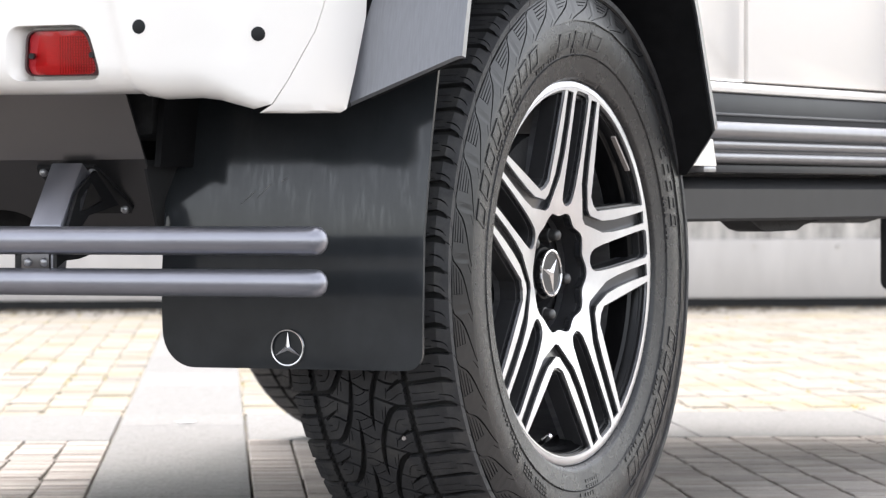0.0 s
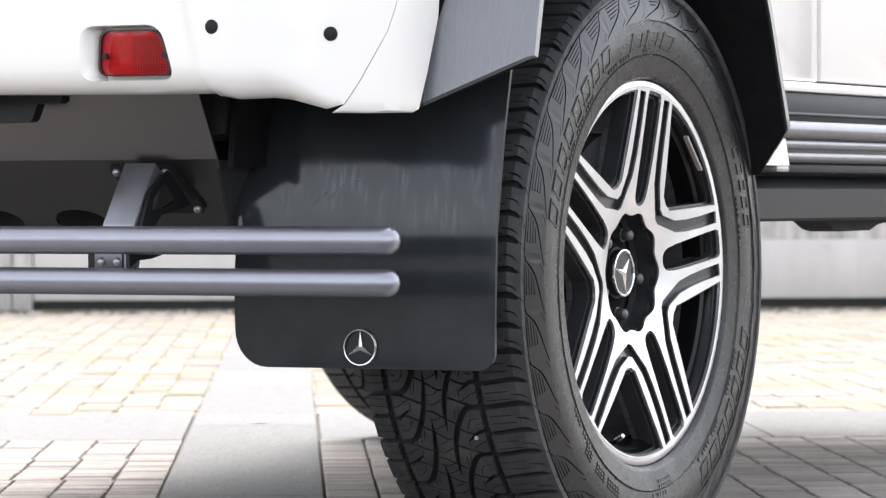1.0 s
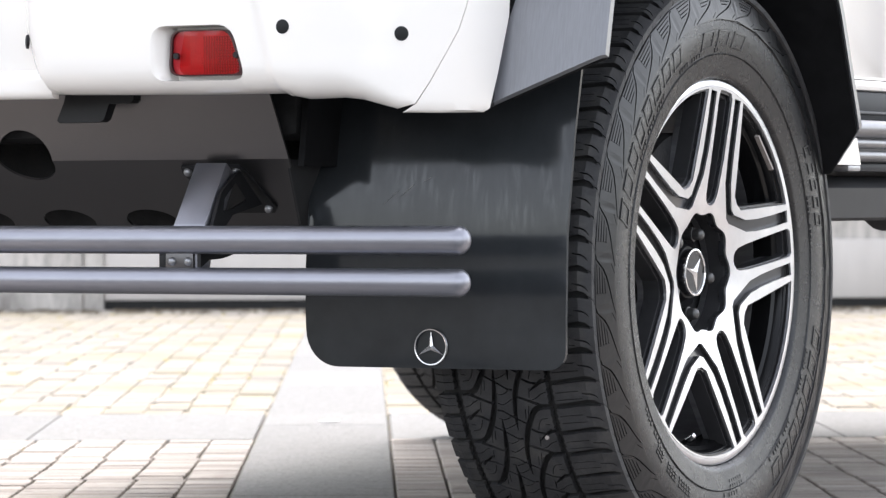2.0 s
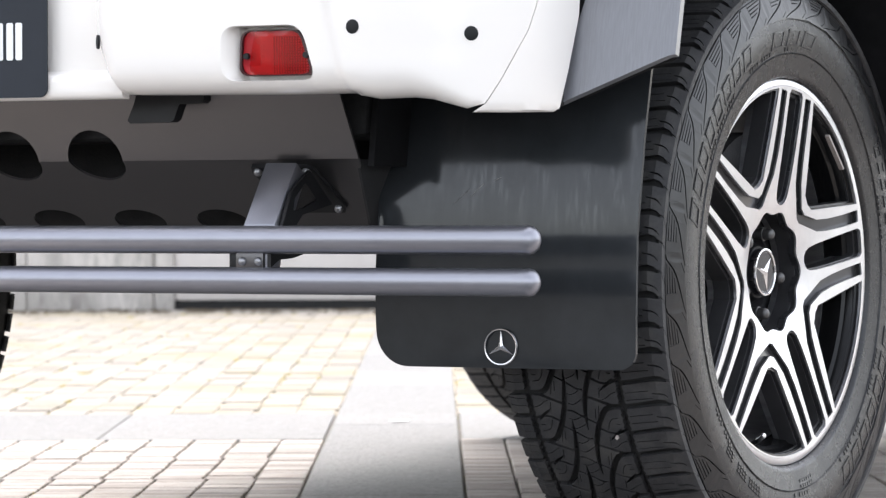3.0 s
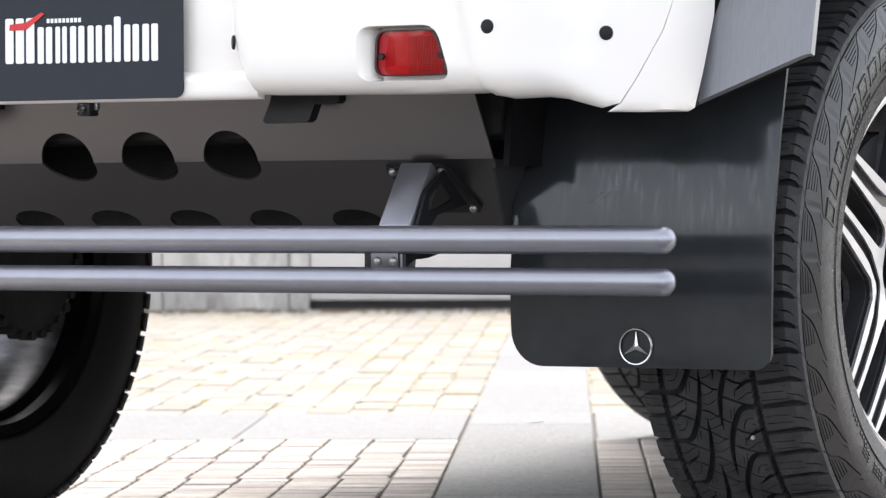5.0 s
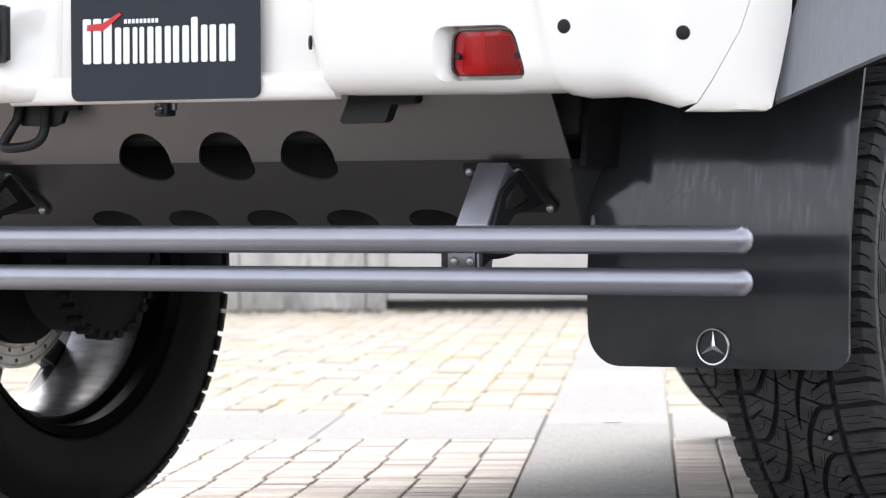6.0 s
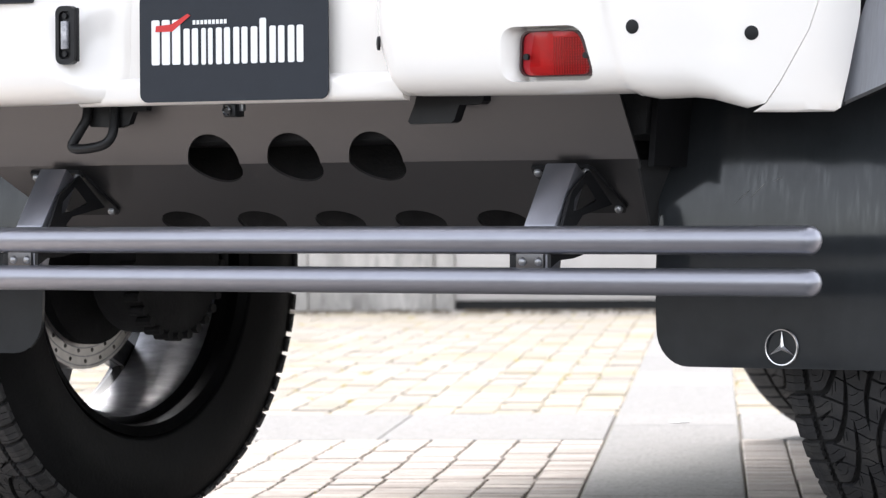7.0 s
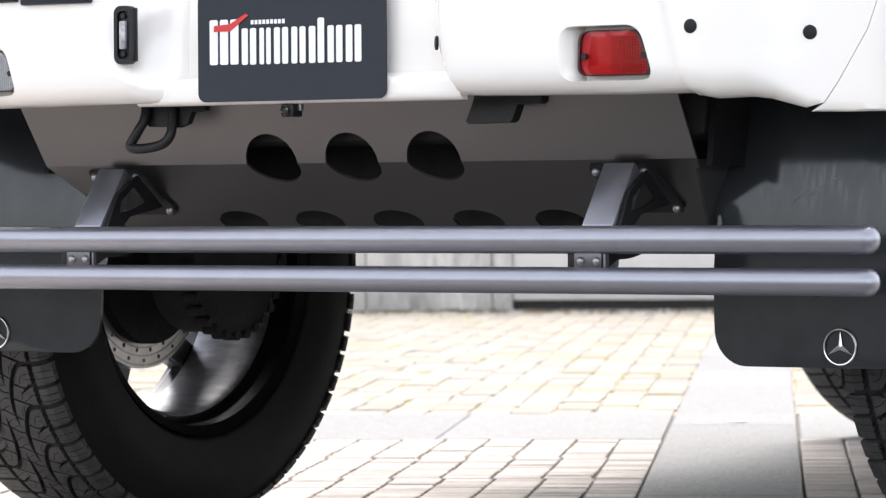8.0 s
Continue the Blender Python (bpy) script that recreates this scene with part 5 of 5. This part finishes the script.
def brake(side, y):
    """A drilled disc with a dark hat and a caliper."""
    cuts = [oval(0.149 * math.cos(q) if k % 2 else 0.167 * math.cos(q), 0.149 * math.sin(q) if k % 2 else 0.167 * math.sin(q), 0.0042, 0.0042, 8) for k, q in enumerate([2 * math.pi * i / 48 for i in range(48)])]
    outer = oval(0, 0, 0.181, 0.181, 96)
    me = DISC_ME[0] if DISC_ME else sheet("brake_disc", outer, [oval(0, 0, 0.136, 0.136, 64), *cuts], lambda u, v, d: (d, u, v), 0.028)
    if not DISC_ME:
        DISC_ME.append(me)
    d = obj("brake_disc", me, DISC, car, "drilled grey steel brake disc", Matrix.Translation((side * (0.90 if y < 1 else 0.87) - 0.014, y, HUB_Z)))
    obj("hat", disc_x("hat", 0.137, -0.03, 0.05, 40), UNDER, d)
    for r in (0.1425, 0.1575, 0.174):
        obj("wear_ring", lathe("wear_ring", [(r, -0.0006), (r + 0.0024, -0.0006), (r + 0.0024, 0.0286), (r, 0.0286)], 72, closed=True), STEEL, d)
    c = sheet("caliper", [(0.10 * math.cos(q), 0.10 * math.sin(q)) for q in [radians(20 + 8 * k) for k in range(18)]] + [(0.215 * math.cos(q), 0.215 * math.sin(q)) for q in [radians(156 - 8 * k) for k in range(18)]], [], lambda u, v, w: (w - 0.035, u, v), 0.10)
    obj("caliper", c, UNDER, d, "black brake caliper")


DISC_ME = []
for side in (1, -1):
    for y in (0.0, BASE):
        brake(side, y)


# ---- paving, piece by piece ----
def bed(name, r0, r1, c0, c1, z, mat, label):
    me = mesh(name, [on_ground(r, c, h) for h in (z, -0.06) for r, c in ((r0, c0), (r1, c0), (r1, c1), (r0, c1))],
              [(0, 1, 2, 3), (4, 5, 6, 7), (0, 1, 5, 4), (1, 2, 6, 5), (2, 3, 7, 6), (3, 0, 4, 7)])
    return tagged(obj(name, me, mat, smooth=False), label, "pavement", kind="structure")


near_pavement = bed("pavement", -5.2, 5.7, -1.4, NEAR_END + 0.01, -0.008, BED, "grey concrete paving with dark sandy joints")
far_pavement = bed("pavement", -6.6, 7.9, FAR_START, WALL + 0.3, -0.006, BED_FAR, "weathered sandy paving with mossy joints")
slab_band = bed("pavement", -4.3, 4.8, NEAR_END + 0.02, FAR_START - 0.002, -0.007, BED, "band of smooth pale granite paving slabs")


def piece(w, l, top=0.0, deep=-0.04, chip=0.004):
    """A paving stone with chamfered upper edges, its middle at the origin."""
    out = [(-w / 2, -l / 2), (w / 2, -l / 2), (w / 2, l / 2), (-w / 2, l / 2)]
    inn = [(x * (1 - 2 * chip / w), y * (1 - 2 * chip / l)) for x, y in out]
    verts = [(x, y, deep) for x, y in out] + [(x, y, top - chip * 0.7) for x, y in out] + [(x, y, top) for x, y in inn]
    faces = [(i, (i + 1) % 4, 4 + (i + 1) % 4, 4 + i) for i in range(4)] + [(4 + i, 4 + (i + 1) % 4, 8 + (i + 1) % 4, 8 + i) for i in range(4)] + [(8, 9, 10, 11)]
    return verts, faces


def flat(name, geo):
    me = bpy.data.meshes.new(name)
    me.from_pydata(geo[0], [], geo[1])
    return me


PW, PL = 0.105, 0.0825
paver_mesh = flat("paver", piece(PW - 0.0065, PL - 0.0068, chip=0.0025))
paver_mesh.materials.append(PAVER)
rng = random.Random(4)


def ground_pose(r, c, z=0.0, turn=0.0, tip=0.0):
    return Matrix.Translation(on_ground(r, c, z)) @ Matrix.Rotation(PAVE + turn, 4, "Z") @ Matrix.Rotation(tip, 4, "X")


near, rest = [], []
for side in (-1, 1):
    for k in range(48):
        for row in range(52):
            unit = row // 8
            c = NEAR_END - (row + 0.5) * PL
            # each run of four rows lies a little askew
            skew = 0.015 * (c - (NEAR_END - (unit + 0.5) * 8 * PL))
            r = STRIP_A + 0.001 - (k + 0.5) * PW if side < 0 else STRIP_B - 0.001 + (k + 0.5) * PW
            edge = k == 0
            if not edge:
                r += skew if side < 0 else 0.25 * skew
            spot = (r, c + rng.uniform(-0.0018, 0.0018), rng.uniform(-0.0011, 0.0011) - (0.0012 if rng.random() < 0.15 else 0), rng.uniform(-0.006, 0.006), rng.gauss(0, 0.004))
            seen = c > 0.75 and -1.35 < r < 2.9
            (near if seen else rest).append(spot)
near.sort(key=lambda s: -s[1] + 0.4 * abs(s[0] - 0.2))
for n, spot in enumerate(near):
    if n < 300:
        ob = new("paver", paver_mesh)
        ob.parent = near_pavement
        ob.matrix_local = ground_pose(*spot)
    else:
        rest.append(spot)
PAVER_REST = PAVER.copy()
PAVER_REST.name = "paver_concrete_rest"
info = next(q for q in PAVER_REST.node_tree.nodes if q.type == "OBJECT_INFO")
geo_node = PAVER_REST.node_tree.nodes.new("ShaderNodeNewGeometry")
for lk in list(info.outputs["Random"].links):
    PAVER_REST.node_tree.links.new(geo_node.outputs["Random Per Island"], lk.to_socket)


def spread_out(name, geo, spots, mat, parent, label):
    me = joined(name, [([ground_pose(*s) @ Vector(v) for v in geo[0]], geo[1]) for s in spots])
    ob = obj(name, me, mat, parent, smooth=False)
    return tagged(ob, label, kind="stuff")


spread_out("pavers", piece(PW - 0.0065, PL - 0.0068, chip=0.0025), rest, PAVER_REST, near_pavement, "grey concrete pavers")

FW, FL = 0.112, 0.21
far = []
for k in range(-70, 60):
    for row in range(49):
        r, c = STRIP_A + 0.002 - (k + 0.5) * FW, FAR_START + (row + 0.5) * FL
        if k < 0:
            r = STRIP_B - 0.002 - (k + 0.5) * FW
        r += rng.uniform(-0.006, 0.006)
        far.append((r, c, rng.uniform(-0.003, 0.002), rng.uniform(-0.008, 0.008)))
spread_out("weathered_pavers", piece(FW - 0.0065, FL - 0.008, chip=0.004), far, PAVER_FAR, far_pavement, "weathered sand-coloured pavers")


def slab(r0, r1, c0, c1, parent, gap=0.004):
    me = flat("slab", piece(r1 - r0 - gap, c1 - c0 - gap, chip=0.003))
    me.materials.append(SLAB)
    ob = new("slab", me)
    ob.parent = parent
    ob.matrix_local = ground_pose((r0 + r1) / 2, (c0 + c1) / 2, rng.uniform(-0.0006, 0.0006))


edges = [STRIP_A - 0.002 - 0.545 * i for i in range(0, 9)]
for a, b in zip(edges[1:], edges):
    slab(a, b, NEAR_END + 0.012, FAR_START, slab_band)
edges = [STRIP_B + 0.003 + 0.545 * i for i in range(0, 9)]
for a, b in zip(edges, edges[1:]):
    slab(a, b, NEAR_END + 0.012, FAR_START, slab_band)
ends = [-1.4, 0.0, 1.1, 2.195, 3.51, 4.042, 5.617, 6.747, 7.9, 9.0, 10.2, 11.6, 13.0, 14.4]
for a, b in zip(ends, ends[1:]):
    slab(STRIP_A + 0.002, STRIP_B - 0.002, a, b, slab_band)

# a scrap of white paper on the slabs, and a stone caught in the tread
scrap = tagged(obj("paper_scrap", mesh("paper_scrap", *prism([(-0.022, -0.02), (0.004, -0.03), (0.021, -0.008), (0.018, 0.02), (-0.006, 0.03), (-0.018, 0.012)], lambda u, v, d: (u, v, 0.004 + 0.05 * u * u + d), 0.0, -0.001)), INK_WHITE,
                     matrix=Matrix.Translation((-1.520, 3.285, 0.001))), "small crumpled scrap of white paper on the slabs", "litter")

stone = mesh("pebble", *prism([(-0.005, -0.003), (0.0, -0.0055), (0.005, -0.002), (0.0035, 0.004), (-0.002, 0.006), (-0.0055, 0.002)], lambda u, v, d: (u, d, v), 0.0, -0.005))
tagged(obj("pebble", stone, TAPE, matrix=Matrix.Translation((0.9095, -0.393, 0.2235)) @ Matrix.Scale(0.6, 4)), "tiny pale pebble caught in the tyre tread", "stone")

# moss and weeds in the joints
def clump(r, c, s, tall, spots, long=1.7):
    """A few ragged little cushions round one place on the ground."""
    for j in range(spots):
        o = Vector((r + rng.gauss(0, s * 0.7), c + rng.gauss(0, s * 2 * long), 0))
        ring = [(o.x + s * math.cos(a) * rng.uniform(0.4, 1), o.y + long * s * math.sin(a) * rng.uniform(0.4, 1)) for a in [i * 1.05 for i in range(6)]]
        v = [on_ground(x, y, -0.004) for x, y in ring] + [on_ground(o.x, o.y, rng.uniform(0.3, 1.0) * tall)]
        yield v, [(i, (i + 1) % 6, 6) for i in range(6)]


moss_bits = []
for k in range(16):
    moss_bits += clump(STRIP_A - PW * rng.randrange(1, 14) + rng.uniform(-0.004, 0.004), rng.uniform(0.9, 2.7), rng.uniform(0.003, 0.005), 0.003, 4)
for k in range(430):
    r = STRIP_A - FW * rng.randrange(-26, 40) + rng.uniform(-0.012, 0.012)
    s = rng.uniform(0.004, 0.010)
    if STRIP_A - 0.01 < r < STRIP_B + 0.01:
        continue
    moss_bits += clump(r, FAR_START + 0.02 + rng.uniform(0, 1) ** 1.3 * 9.5, s, s * 0.55, 5, 2.4)
tagged(obj("moss", joined("moss", moss_bits), MOSS), "olive moss growing in paving joints", "moss", kind="stuff")
litter_bits = []
for k in range(1700):
    s = rng.uniform(0.008, 0.022)
    litter_bits += clump(rng.uniform(-6, 7), WALL - 0.02 - abs(rng.gauss(0, 0.34)), s, s * 0.6, 4, 1.2)
tagged(obj("leaf_litter", joined("leaf_litter", litter_bits), LITTER), "brown leaf litter and soil along the wall foot", "leaf litter", kind="stuff")

# ---- far wall: low metal panels, weathered concrete above and beside ----
def wall_box(name, r0, r1, c0, c1, z0, z1, mat, parent=None, label="", bevel=0.006):
    me = box(name, (r0, c0, z0), (r1, c1, z1), bevel)
    me.transform(Matrix.Rotation(PAVE, 4, "Z"))
    return obj(name, me, mat, parent, label)


wall_north = wall_box("wall_north", -14, 14, WALL + 0.06, WALL + 0.5, -0.05, 1.3, CONCRETE)
tagged(wall_north, "weathered grey concrete wall with dark stains", "wall", kind="structure")

panel_face = wall_box("kerb_panel", -1.023, 14, WALL, WALL + 0.055, 0.049, 0.358, PANEL, wall_north, "pale grey metal panel bolted along the wall foot")
# dark strip that paints the shadow gap under the panel
wall_box("plinth", -1.023, 14, WALL + 0.012, WALL + 0.05, -0.02, 0.0485, RECESS_SHADE, wall_north, "dark strip painted for the shadow gap under the panel", 0.002)
post = wall_box("post", -1.128, -1.027, WALL - 0.02, WALL + 0.055, -0.02, 0.62, CONCRETE, wall_north)
for k, (a, b, out) in enumerate(((-1.80, -1.133, 0.0), (-3.0, -1.803, 0.004), (-5.2, -3.003, 0.0))):
    wall_box("block", a, b, WALL - out, WALL + 0.055, -0.03, 0.5 + 0.02 * (k % 2), CONCRETE, wall_north, bevel=0.012)
bolt_mesh = mesh("bolt", *prism(oval(0, 0, 0.011, 0.011, 10), lambda u, v, d: (u, d, v), 0.0, -0.012))
for k in range(-8, 12):
    obj("bolt", bolt_mesh, PANEL, panel_face, matrix=Matrix.Translation(on_ground(3.144 + 0.444 * k, WALL, 0.328)) @ Matrix.Rotation(PAVE, 4, "Z"))
